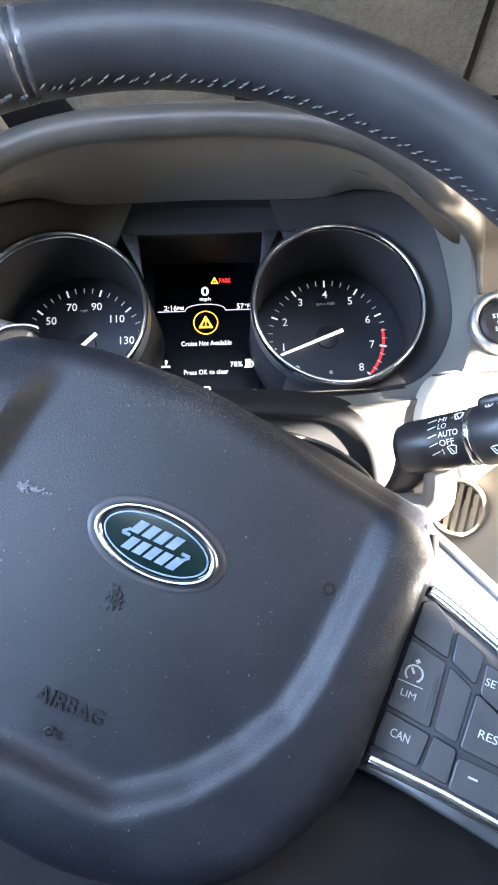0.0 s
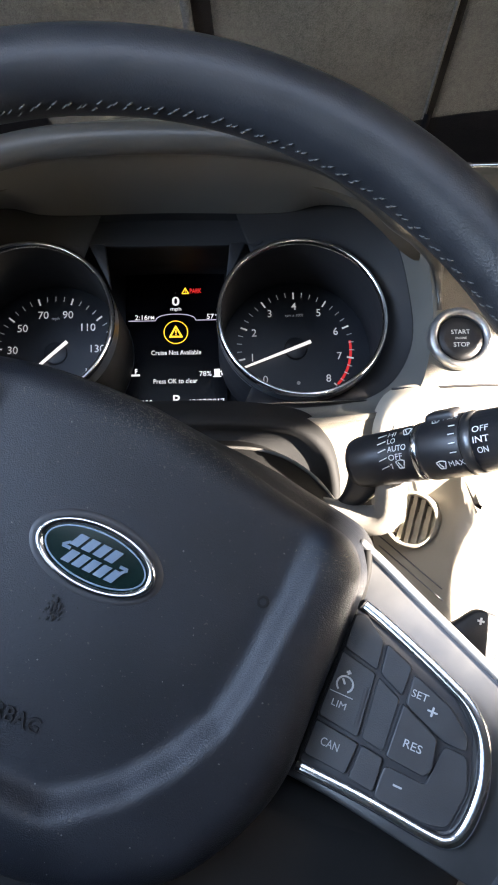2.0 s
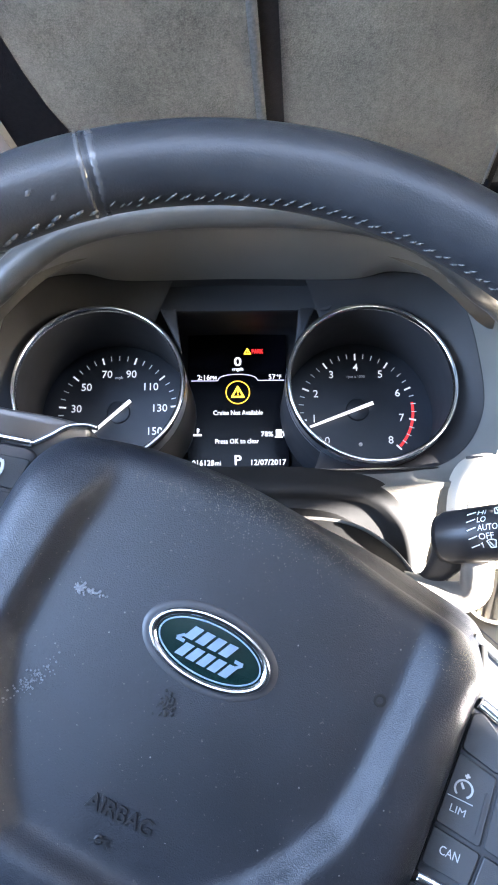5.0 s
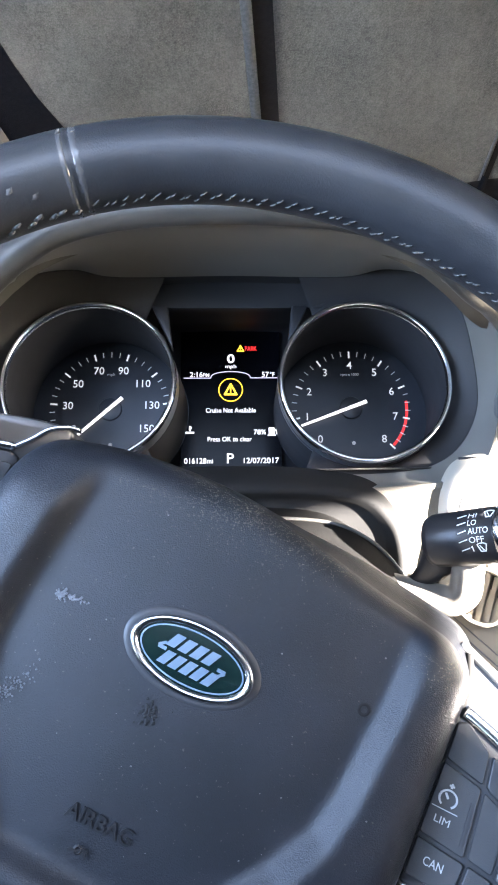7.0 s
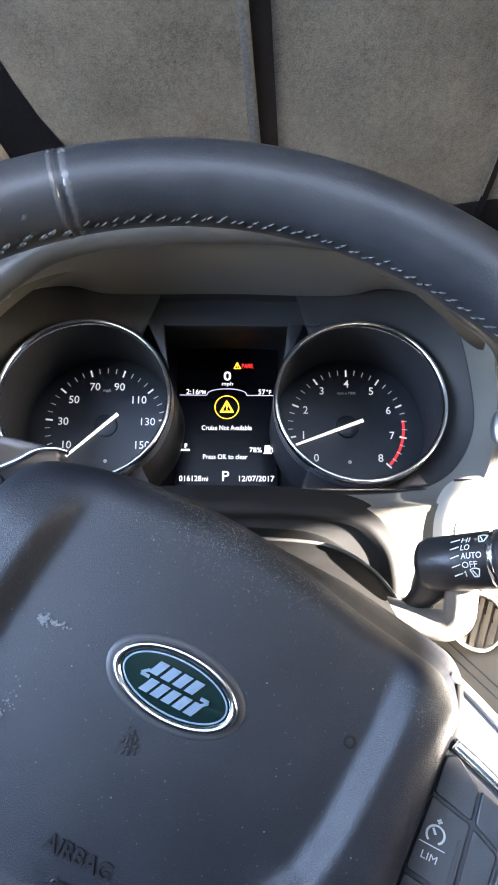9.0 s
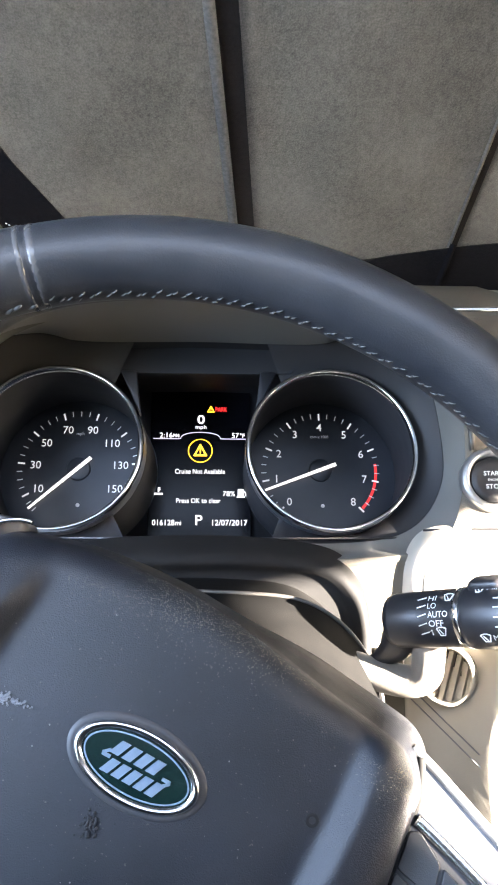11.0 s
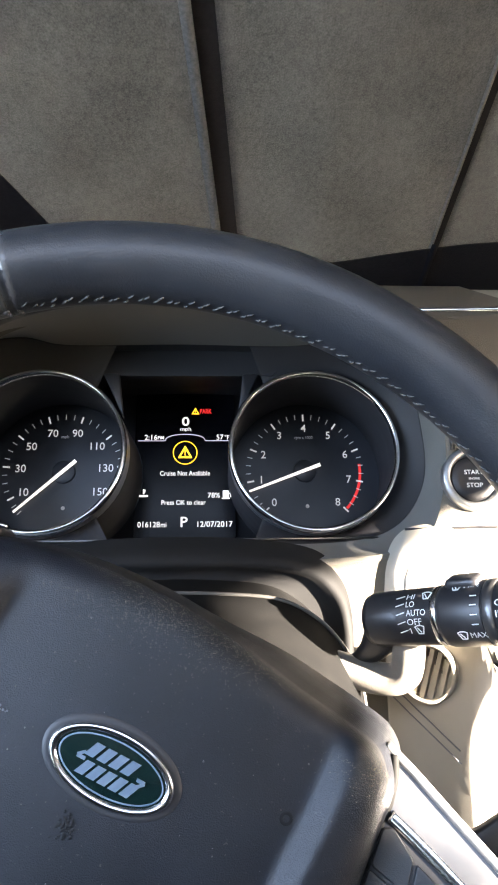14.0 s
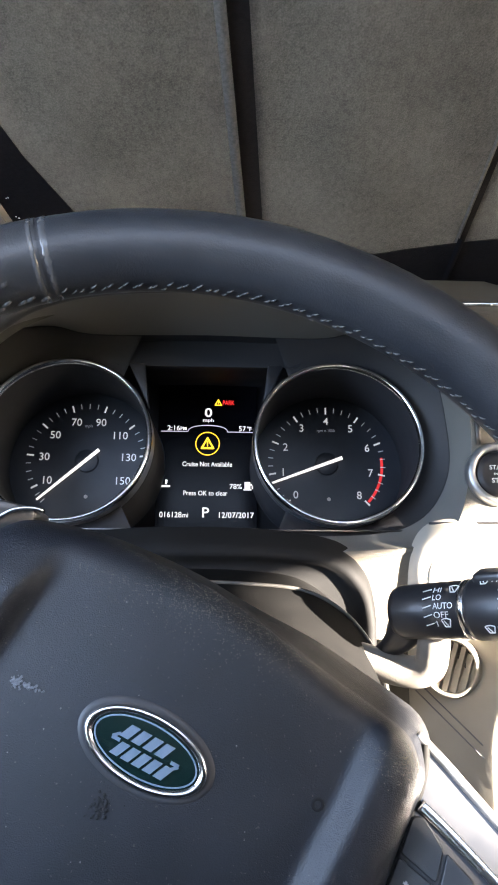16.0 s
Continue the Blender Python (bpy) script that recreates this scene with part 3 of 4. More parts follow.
for face, x in ((speedo, -0.0990), (revs, 0.0995)):
    part("sensor_dot", at2(turned([(0.0016, 0), (0.0014, 0.0004), (0.0001, 0.0005)], 16), x + 0.001, -0.046, 0.0004), DIM, face, "small pale dot")

# The dark mask that fills the binnacle's mouth round each dial, and the well walls beside the display.
def mask_half(sx, cx):
    ring, outer = [], []
    edge = [Vector((p.x, p.y)) for p in loop_a]
    for k in range(96):
        a = 2 * math.pi * k / 96
        d = Vector((math.cos(a), math.sin(a)))
        ring.append(Vector((cx + d.x * (RING_R + 0.0016), RING_Y + d.y * (RING_R + 0.0016), 0.0885)))
        reach = 0.2
        c = Vector((cx, RING_Y))
        for p, q in zip(edge, edge[1:] + edge[:1]):
            e = q - p
            den = d.x * e.y - d.y * e.x
            if abs(den) > 1e-9:
                t = ((p.x - c.x) * e.y - (p.y - c.y) * e.x) / den
                u = ((p.x - c.x) * d.y - (p.y - c.y) * d.x) / den
                if t > 0 and 0 <= u <= 1:
                    reach = min(reach, t)
        z = 0.0990
        if d.x * sx < 0:
            t = (cx - sx * 0.0430) / -d.x
            if t < reach:
                reach, z = RING_R + 0.0022, 0.0880
        outer.append(Vector((cx + d.x * reach, RING_Y + d.y * reach, z)))
    return loft([ring, outer])


for sx, cx in ((-1, RING_X[0]), (1, RING_X[1])):
    part("mask", mask_half(sx, cx), HOUSING, cluster, "dark grey mask round a dial")

part("mask_bridge", slab([(-0.066, 0.0328), (0.066, 0.0328), (0.086, 0.0530), (-0.086, 0.0530)], 0.0880, 0.0910, 0.002, 0.001), HOUSING, cluster, "dark grey mask above the display", smooth=False)

# The portrait display between the dials.
display = part("display", slab([(-0.0415, -0.072), (0.0415, -0.072), (0.0415, 0.058), (-0.0415, 0.058)], -0.002, 0.0, 0.002), SCREEN, cluster, "lit portrait display", smooth=False)


def show(s, x, y, size, mat=LIT, fit=None, bold=0.004):
    return part("readout", at2(text_geo(s, size, fit, bold), x, y, 0.0006), mat, display, smooth=False)


def triangle_sign(x, y, h, mat):
    k = h / 2
    o = [(-1.1 * k, -k), (1.1 * k, -k), (0, k)]
    i = [(-0.62 * k, -0.70 * k), (0.62 * k, -0.70 * k), (0, 0.45 * k)]
    ro, ri = rounded(o, 0.25 * k), rounded(i, 0.12 * k)
    g = loft([[(p.x, p.y, 0.0004) for p in ro], [(p.x, p.y, 0.0004) for p in ri]])
    return part("warning_sign", at2(join(g, bar2((0, 0.22 * k), (0, -0.30 * k), 0.2 * k, 0.0004), bar2((0, -0.42 * k), (0, -0.58 * k), 0.2 * k, 0.0004)), x, y, 0.0004), mat, display, smooth=False)


triangle_sign(0.0085, 0.0365, 0.0062, AMBER)
show("PARK", 0.0172, 0.0362, 0.0040, ALERT, 0.0098)
show("0", 0.0003, 0.0272, 0.0080, LIT, 0.0062, bold=0.02)
show("mph", 0.0003, 0.0200, 0.0042, LIT, 0.0090)
show("2:16", -0.0285, 0.0133, 0.0044, LIT, 0.0105)
show("PM", -0.0203, 0.0129, 0.0030, LIT, 0.0050)
show("57", 0.0290, 0.0133, 0.0044, LIT, 0.0058)
show("°F", 0.0348, 0.0133, 0.0040, LIT, 0.0040)
arc = [Vector((-0.039, 0.0103)), Vector((-0.0165, 0.0103))] + [Vector((0.0165 * math.sin(a), 0.0103 + 0.0056 * math.cos(a) ** 0.8)) for a in [radians(-90 + 12 * k) for k in range(1, 15)]] + [Vector((0.0165, 0.0103)), Vector((0.039, 0.0103))]
part("divider_line", join(*[bar2(a, b, 0.0007, 0.0004) for a, b in zip(arc, arc[1:])]), SOFTLINE, display, smooth=False)
triangle_sign(0.0, 0.0008, 0.0112, AMBER)
part("warning_ring", at2(turned([(0.0102, 0.0003), (0.0098, 0.0006), (0.0094, 0.0003)], 48), 0.0, 0.0, 0.0002), AMBER, display)
show("Cruise Not Available", 0.0, -0.0176, 0.0040, LIT, 0.0410, bold=0.006)
show("Press OK to clear", -0.001, -0.0420, 0.0040, LIT, 0.0360, bold=0.006)
show("78%", 0.0237, -0.0362, 0.0042, LIT, 0.0100)
show("016128", -0.0290, -0.0600, 0.0046, LIT, 0.0180, bold=0.006)
show("mi", -0.0170, -0.0603, 0.0038, LIT, 0.0045)
show("P", -0.0005, -0.0580, 0.0082, LIT, 0.0056, bold=0.01)
show("12/07/2017", 0.0245, -0.0600, 0.0046, LIT, 0.0285, bold=0.006)
# temperature and fuel pictograms
part("temperature_icon", at2(join(bar2((0, -0.0005), (0, 0.0035), 0.0012), bar2((0, 0.0028), (0.0016, 0.0028), 0.0006), bar2((0, 0.0014), (0.0016, 0.0014), 0.0006), bar2((-0.0035, -0.002), (0.0035, -0.002), 0.0016)), -0.0335, -0.0345, 0.0004), LIT, display, smooth=False)
part("fuel_icon", at2(join(slab([(-0.0025, -0.0032), (0.0022, -0.0032), (0.0022, 0.0032), (-0.0025, 0.0032)], 0, 0.0004, 0.0005), bar2((0.0022, 0.0008), (0.0038, 0.0008), 0.0009),
                                bar2((0.0038, 0.0022), (0.0038, -0.0025), 0.0008), bar2((-0.0035, -0.0034), (0.0032, -0.0034), 0.0009)), 0.0335, -0.0355, 0.0004), LIT, display, smooth=False)

part("lower_lip", tube([(-0.150, -0.0868, 0.1005), (0.0, -0.0872, 0.1010), (0.150, -0.0868, 0.1005)], 0.0007, 6), SATIN, cluster, "thin pale lower edge")

for sx in (-1, 1):
    web = [(sx * x, y) for x, y in ((.0555, .0335), (.0440, .0335), (.0425, .0200), (.0400, .0000), (.0425, .0050), (.0470, .0150))]
    part("bracket", slab(web[::sx], 0.0885, 0.0945, 0.002, 0.001), HOUSING, cluster, "dark web between a dial and the display")

# ---- engine start button ----
start = thing("start_button", DIAL_POSE @ pose(0.1928, -0.0527, 0.1260), "round black engine start button in a satin ring", "start button")
part("bezel", turned([(0.0212, -0.004), (0.0214, 0.0012), (0.0204, 0.0032), (0.0185, 0.0040), (0.0163, 0.0032), (0.0155, 0.0005), (0.0155, -0.004)], 64), BEZEL, start, "satin silver ring")
part("cap", turned([(0.0150, -0.004), (0.0150, 0.0008), (0.0143, 0.0018), (0.010, 0.0014), (0.0001, 0.0012)], 64), CAP, start, "black push cap")
for s, y, h, w in (("START", 0.0043, 0.0030, 0.0126), ("ENGINE", 0.0, 0.0015, 0.0074), ("STOP", -0.0044, 0.0030, 0.0108)):
    part("lettering", at2(text_geo(s, h, w, 0.006), 0, y, 0.0019), PRINT, start, smooth=False)

# ---- round grille on the side panel ----
grille = thing("air_grille", pose(0.1428, 0.3800, 0.7785, 64, 0, -38), "small round slatted grille in the side panel", "grille")
part("rim", turned([(0.0165, -0.006), (0.0167, 0.001), (0.0158, 0.0028), (0.0144, 0.0022), (0.0136, -0.004)], 48), LOWER, grille)
part("backing", turned([(0.0001, -0.0055), (0.0140, -0.0055)], 32), BLACK, grille)
for k in range(5):
    x = -0.0096 + 0.0048 * k
    h = math.sqrt(0.0137 ** 2 - x * x)
    part("slat", box(x - 0.0013, x + 0.0013, -h, h, -0.0052, 0.0004), LOWER, grille, smooth=False)

# ---- steering column shroud ----
AXIS = Vector((0, 0.8873, -0.4612))
HUB = Vector((-0.0125, 0.2163, 0.8456))
shroud = thing("column_shroud", Matrix.Identity(4), "dark plastic steering column shroud with a highlight strip along its edge", "column shroud")


def shroud_loop(y, k, dz=0.0):
    half = [(0.0, .8215), (.03, .8205), (.055, .818), (.072, .811), (.086, .799), (.096, .782), (.1, .76), (.096, .72), (.07, .70), (0, .695)]
    pts = [(x * 1.085 - 0.003, z) for x, z in half] + [(-x - 0.009, z) for x, z in half[1:-1][::-1]]
    out = []
    for q in smooth_line([(x, 0, z) for x, z in pts], 5, closed=True):
        c = Vector((-0.006, 0, 0.755))
        p = c + (q - c) * k
        out.append((p.x, y + (p.z - 0.82) * 0.5, p.z + dz))
    return out


part("cover", loft([shroud_loop(0.50, 0.86, -0.01), shroud_loop(0.43, 0.95, -0.004), shroud_loop(0.402, 0.985), shroud_loop(0.397, 1.0), shroud_loop(0.392, 0.99), shroud_loop(0.36, 0.93, 0.006),
                    shroud_loop(0.33, 0.82, 0.016), shroud_loop(0.30, 0.68, 0.03)], cap1=True), SHROUD, shroud)

# A paler tube puts the highlight of the shroud's edge into colour.
ridge = [Vector(p) for p in shroud_loop(0.3965, 1.004)]
n = len(ridge)
part("edge_highlight", tube([ridge[(k - 34) % n] for k in range(68)], 0.0012, 8), material("shroud edge highlight", (0.05, 0.048, 0.044), 0.35, spots=(0.07, 0.066, 0.06), scale=90), shroud, "paler strip painted as a highlight on the edge")

# ---- wiper stalk ----
S0, SD = Vector((0.1062, 0.3631, 0.8215)), Vector((0.693, -0.604, 0.365)).normalized()
SY = (Vector((0, 0, 1)) - SD * SD.z).normalized()
SX = SD.cross(SY)
STALK_POSE = Matrix.Translation(S0) @ Matrix((SD, SY, SX)).transposed().to_4x4()   # local x along the stalk, y up, z to the driver side
if SX.y > 0:
    STALK_POSE = Matrix.Translation(S0) @ Matrix((SD, SY, -SX)).transposed().to_4x4()
stalk = thing("wiper_stalk", STALK_POSE, "black wiper stalk with white printed settings on a cranked arm", "wiper stalk")


def along(profile, n=40):
    """A turned bar along the stalk: (place, radius) pairs."""
    return moved(turned([(r, x) for x, r in profile], n, cap0=True, cap1=True), pose(0, 0, 0, 90, 0, 90))


part("barrel", along([(0.002, 0.0111), (0.0005, 0.0129), (0.004, 0.0138), (0.0395, 0.0142)]), STALK, stalk)
part("collar", along([(0.0395, 0.0144), (0.0405, 0.0147), (0.0422, 0.0147), (0.043, 0.0144)]), CHROME, stalk, "thin chrome collar")
part("thumb_ring", along([(0.043, 0.0146), (0.045, 0.0151), (0.065, 0.0155), (0.066, 0.0152)]), STALK, stalk)
part("thumb_tab", moved(slab([(0.0465, -0.005), (0.0635, -0.005), (0.0635, 0.006), (0.0465, 0.006)], 0.010, 0.0185, 0.003, 0.002), pose(0, 0, 0, -90, 0, 0)), STALK, stalk)
part("collar", along([(0.066, 0.0152), (0.0665, 0.0156), (0.0710, 0.0156), (0.0715, 0.0152)]), SATIN, stalk, "satin collar")
part("end_knob", along([(0.0715, 0.0149), (0.105, 0.0144), (0.109, 0.0127), (0.1105, 0.009)]), STALK, stalk)
inv = STALK_POSE.inverted()
# The arm's pale colour stands in for the sun on it.
arm = [inv @ Vector(p) for p in ((0.070, 0.380, 0.7905), (0.088, 0.372, 0.7895), (0.104, 0.362, 0.7890), (0.1155, 0.356, 0.7905), (0.1215, 0.353, 0.796), (0.1225, 0.353, 0.806), (0.122, 0.353, 0.816), (0.1215, 0.353, 0.824))]
part("arm", tube(smooth_line(arm, 5), 0.0085, 16, up=(0.3, 0.1, 1)), SUNLIT_ARM, stalk, "cranked arm, pale to stand in for sun on it")
neck = [inv @ Vector(p) for p in ((0.094, 0.3715, 0.7915), (0.101, 0.3690, 0.7950), (0.107, 0.3660, 0.8030), (0.1110, 0.3635, 0.8120), (0.1130, 0.3620, 0.8200))]
path = smooth_line(neck, 6)
part("neck", tube(path, [0.0035 + 0.0080 * ease(k / (len(path) - 1)) for k in range(len(path))], 20, up=(0.3, 0.1, 1)), STALK, stalk, "black neck under the barrel")


def on_barrel(geo, x, angle, r=0.0140):
    """Wraps flat lettering round the stalk; angle in degrees up from the driver side."""
    out = []
    for v in map(Vector, geo[0]):
        a = radians(angle) + v.y / r
        out.append((x + v.x, (r + v.z) * math.sin(a), (r + v.z) * math.cos(a)))
    return out, geo[1]


for k, (s, w) in enumerate((("HI", 0.0042), ("LO", 0.0046), ("AUTO", 0.0105), ("OFF", 0.0078), ("1", 0.0018))):
    a = 62 - 17.0 * k
    glyph = text_geo(s, 0.0030, w, 0.004) if k < 4 else join(bar2((0, -0.0014), (0, 0.0014), 0.0004), bar2((0.0001, 0.0013), (-0.0008, 0.0006), 0.0004))
    part("lettering", on_barrel(glyph, 0.0268 + w / 2 + 0.0002 * k, a, 0.0145), PRINT, stalk, smooth=False)
    part("index_line", on_barrel(bar2((-0.0024, -0.0006), (0.0022, 0.0006), 0.0005), 0.0236 + 0.0003 * k, a - 1, 0.0145), PRINT, stalk, smooth=False)
wiper = join(*[bar2(a, b, 0.0005) for a, b in (((-0.0024, 0.0016), (-0.0008, 0.0022)), ((-0.0008, 0.0022), (0.0008, 0.0022)), ((0.0008, 0.0022), (0.0024, 0.0016)), ((0.0024, 0.0016), (0.0012, -0.002)),
                                               ((0.0012, -0.002), (-0.0012, -0.002)), ((-0.0012, -0.002), (-0.0024, 0.0016)), ((-0.0012, 0.0012), (0.0004, -0.0014)))])
for x, a in ((0.0335, -5), (0.0375, 62), (0.0550, -18), (0.0530, 72)):
    part("wiper_icon", on_barrel(wiper, x, a, 0.0145 if x < 0.04 else 0.0157), PRINT, stalk, smooth=False)
part("lettering", on_barrel(text_geo("MIN", 0.0028, 0.0072), 0.0605, 74, 0.0157), PRINT, stalk, smooth=False)
part("lettering", on_barrel(text_geo("MAX", 0.0030, 0.0080), 0.0625, -18, 0.0157), PRINT, stalk, smooth=False)
for k in range(4):
    part("index_line", on_barrel(bar2((-0.0016, 0), (0.0016, 0), 0.0005), 0.0625, 50 - 16 * k, 0.0157), PRINT, stalk, smooth=False)
for k, s in enumerate(("OFF", "INT", "ON")):
    part("lettering", on_barrel(text_geo(s, 0.0030, 0.0026 * len(s), 0.005), 0.0765, 36 - 19 * k, 0.0151), PRINT, stalk, smooth=False)

# ---- steering wheel ----
WHEEL_POSE = pose(-0.0125, 0.2163, 0.8456, 62.54, 0, 0) @ pose(0, 0, 0, 0, 0, -25)   # local x, y in the wheel's plane, z to the driver
wheel = thing("steering_wheel", WHEEL_POSE, "black leather steering wheel, turned, with silver-trimmed spokes", "steering wheel")
RIM_R, TUBE_R = 0.1762, 0.0147


def rim_span(a0, a1, n, k=1.0, flat=1.06):
    loops = []
    for i in range(n + 1):
        a = radians(a0 + (a1 - a0) * i / n)
        c, d = Vector((RIM_R * math.cos(a), RIM_R * math.sin(a), 0)), Vector((math.cos(a), math.sin(a), 0))
        loops.append([c + d * (TUBE_R * k * math.cos(b)) + Vector((0, 0, TUBE_R * k * flat * math.sin(b))) for b in (2 * math.pi * j / 28 for j in range(28))])
    return loft(loops)


SEAM = 128.6
part("rim_grip", rim_span(-205, SEAM, 150), LEATHER, wheel, "smooth black leather rim")
part("rim_grip", rim_span(SEAM, 155, 24, 1.012), LEATHER_WORN, wheel, "worn darker leather of the side grip")


def seam_geo(a):
    r = radians(a)
    d, s = Vector((math.cos(r), math.sin(r), 0)), Vector((-math.sin(r), math.cos(r), 0))
    loops = []
    for off, k in ((-0.0040, 0.995), (-0.0026, 1.010), (-0.0014, 1.000), (-0.0005, 0.960), (0.0004, 0.955), (0.0011, 1.012), (0.0020, 1.030), (0.0036, 0.992)):
        c = d * RIM_R + s * off
        loops.append([c + d * (TUBE_R * k * math.cos(b)) + Vector((0, 0, TUBE_R * k * 1.06 * math.sin(b))) for b in (2 * math.pi * j / 32 for j in range(32))])
    return loft(loops)


part("seam_welt", seam_geo(SEAM), material("polished leather welt", (0.05, 0.05, 0.052), 0.22, spots=(0.07, 0.07, 0.07), scale=90, coat=0.3), wheel, "shiny welted seam across the rim")


def stitch(a, step, side, thick=1.0):
    """Two slanted thread ends of one stitch on the inner face of the rim."""
    out = []
    for s in (0, 1):
        p = []
        for t in (0.0, 0.5, 1.0):
            ang = radians(a + step * (0.1 + 0.40 * t) * (1 if s == 0 else -1))
            b = radians(180 - 4 + (-7 if s == 0 else 7) * (1 - t) + side)
            rr = TUBE_R * (1.0 + 0.02 * math.sin(math.pi * t))
            d = Vector((math.cos(ang), math.sin(ang), 0))
            p.append(d * (RIM_R + rr * math.cos(b)) + Vector((0, 0, rr * 1.06 * math.sin(b))))
        out.append(tube(p, [0.0002 * thick, 0.0004 * thick, 0.0003 * thick], 6))
    return join(*out)


random.seed(7)
part("stitching", join(*[stitch(-20 + 1.9 * k + random.uniform(-0.15, 0.15), 1.9, random.uniform(-4, 4)) for k in range(78)]), THREAD, wheel, "grey zigzag stitching along the inner rim")
part("stitching", join(*[stitch(SEAM + 1.8 + 2.9 * k, 2.9, random.uniform(-3, 3), 2.6) for k in range(9)]), LEATHER_WORN, wheel, "coarse dark stitching along the side grip")

def on_rim(a, b):
    """A pale scrape lying on the rim's skin: angle round the wheel and round the grip."""
    out = []
    for u, v in ((-0.5, -2.5), (0.2, -1.5), (0.5, 2.0), (0.1, 3.0), (-0.4, 1.0)):
        d = Vector((math.cos(radians(a + u)), math.sin(radians(a + u)), 0))
        w, r = radians(b + v * 1.6), TUBE_R * 1.022
        out.append(d * (RIM_R + r * math.cos(w)) + Vector((0, 0, r * 1.06 * math.sin(w))))
    c = sum(out, Vector()) / len(out)
    n = (c - Vector((c.x, c.y, 0)).normalized() * RIM_R).normalized()
    return loft([out, [p.lerp(c, 0.4) + n * 0.0002 for p in out]], cap1=True)


SCRAPE = material("scraped leather", (0.075, 0.073, 0.070), 0.6, spots=(0.03, 0.03, 0.03), scale=700)
for a, b in ((142.0, 150), (136.1, 124), (133.5, 139), (145.8, 108)):
    part("scuff", on_rim(a, b), SCRAPE, wheel, "small pale scrape on the grip")

# Airbag cover: a domed shield, sunk inside a raised border.
OUT = [(-.0724, .0536), (-.0485, .0585), (-.0200, .0600), (0.0, .0590), (.0204, .0555), (.048, .0495), (.068, .0460), (.080, .0425), (.0865, .0330), (.0878, .015), (.0880, -.019), (.0877, -.038),
       (.0840, -.0530), (.0760, -.0690), (.0640, -.0840), (.045, -.0980), (.010, -.1060), (-.020, -.1020), (-.046, -.0960), (-.064, -.0890), (-.0790, -.0700), (-.0880, -.046), (-.0909, -.0207), (-.0897, 0.0), (-.0890, .0226), (-.0868, .039), (-.0810, .0490)]
CREASE = [(-.0548, .0405), (-.0578, .0248), (-.0611, -.0030), (-.0613, -.0190), (-.0548, -.0376), (-.0440, -.0567), (-.0350, -.0685), (-.0254, -.0696), (-.0073, -.0706), (.0158, -.0722), (.0230, -.0672),
          (.0353, -.0580), (.0460, -.0447), (.0548, -.0295), (.0583, -.0150), (.0598, -.0005), (.0618, .0168), (.0625, .0330), (.066, .09), (-.060, .09)]


def inside(poly, x, y):
    odd = False
    for (x0, y0), (x1, y1) in zip(poly, poly[1:] + poly[:1]):
        if (y0 > y) != (y1 > y) and x < (x1 - x0) * (y - y0) / (y1 - y0) + x0:
            odd = not odd
    return odd


def gap(poly, x, y):
    """How far a place lies from an outline: minus inside."""
    best, p = 1.0, Vector((x, y))
    for a, b in zip(poly, poly[1:] + poly[:1]):
        a, b = Vector(a), Vector(b)
        t = max(0.0, min(1.0, (p - a).dot(b - a) / (b - a).length_squared))
        best = min(best, (p - a - (b - a) * t).length)
    return -best if inside(poly, x, y) else best


def pad_height(x, y):
    dome = -0.0105 - 0.55 * (x * x) - 0.35 * (y + 0.02) ** 2
    fade = ease((0.056 - y) / 0.03)                     # the step runs out towards the top edge
    return dome - 12.0 * max(0.0, -0.079 - y) ** 2 + 0.0072 * ease((gap(CREASE, x, y) + 0.001) / 0.0095) * fade


outline = smooth_line([(*q, 0) for q in OUT], 6, closed=True)
flat_out = [(p.x, p.y) for p in outline]
N_RING = 44
centre = Vector((0, -0.015, 0))
loops = []
for k in range(N_RING + 1):
    f = (1 - (1 - k / N_RING) ** 1.25)
    loop = []
    for p in outline:
        q = centre.lerp(p, max(f, 0.002))
        edge = (p - q).length
        r = 0.013
        drop = r - math.sqrt(max(r * r - max(r - edge, 0) ** 2, 0))
        loop.append((q.x, q.y, pad_height(q.x, q.y) - drop * 0.85))
    loops.append(loop)
rim_edge = loops[-1]
for out, down in ((0.0026, 0.003), (0.0055, 0.009), (0.0075, 0.018), (0.0078, 0.030)):
    loops.append([(x + out * ease((y + 0.02) / 0.05) * max(0.0, x) / 0.09, y + out * ease(y / 0.03) * (0.25 + 0.75 * ease(x / 0.05)), z - down) for x, y, z in rim_edge])
pad = part("airbag_cover", loft(loops), PAD, wheel, "grained dark vinyl airbag cover with dust on its top edge")

# Oval emblem: chrome surround, green plate, silver strokes in place of its name.
EX, EY, EA = -0.0014, 0.0027, -2.2
EZ = pad_height(EX, EY)


def oval(a, b, z, n=64):
    return [(a * math.cos(2 * math.pi * k / n), b * math.sin(2 * math.pi * k / n), z) for k in range(n)]


EM = pose(EX, EY, EZ, 0, 0, EA) @ Matrix.Scale(0.93, 4)
well = part("emblem_well", loft([oval(0.0266, 0.0156, -0.0006), oval(0.0252, 0.0142, 0.0006), oval(0.0236, 0.0126, 0.0002)]), BLACK, wheel, "dark recess round the emblem", m=EM)
plate = part("emblem", loft([oval(0.0205, 0.0098, 0.0014), oval(0.012, 0.0055, 0.0018), oval(0.0002, 0.0001, 0.0020)], cap1=True), GREEN, wheel, "green oval emblem with silver marks", m=EM)
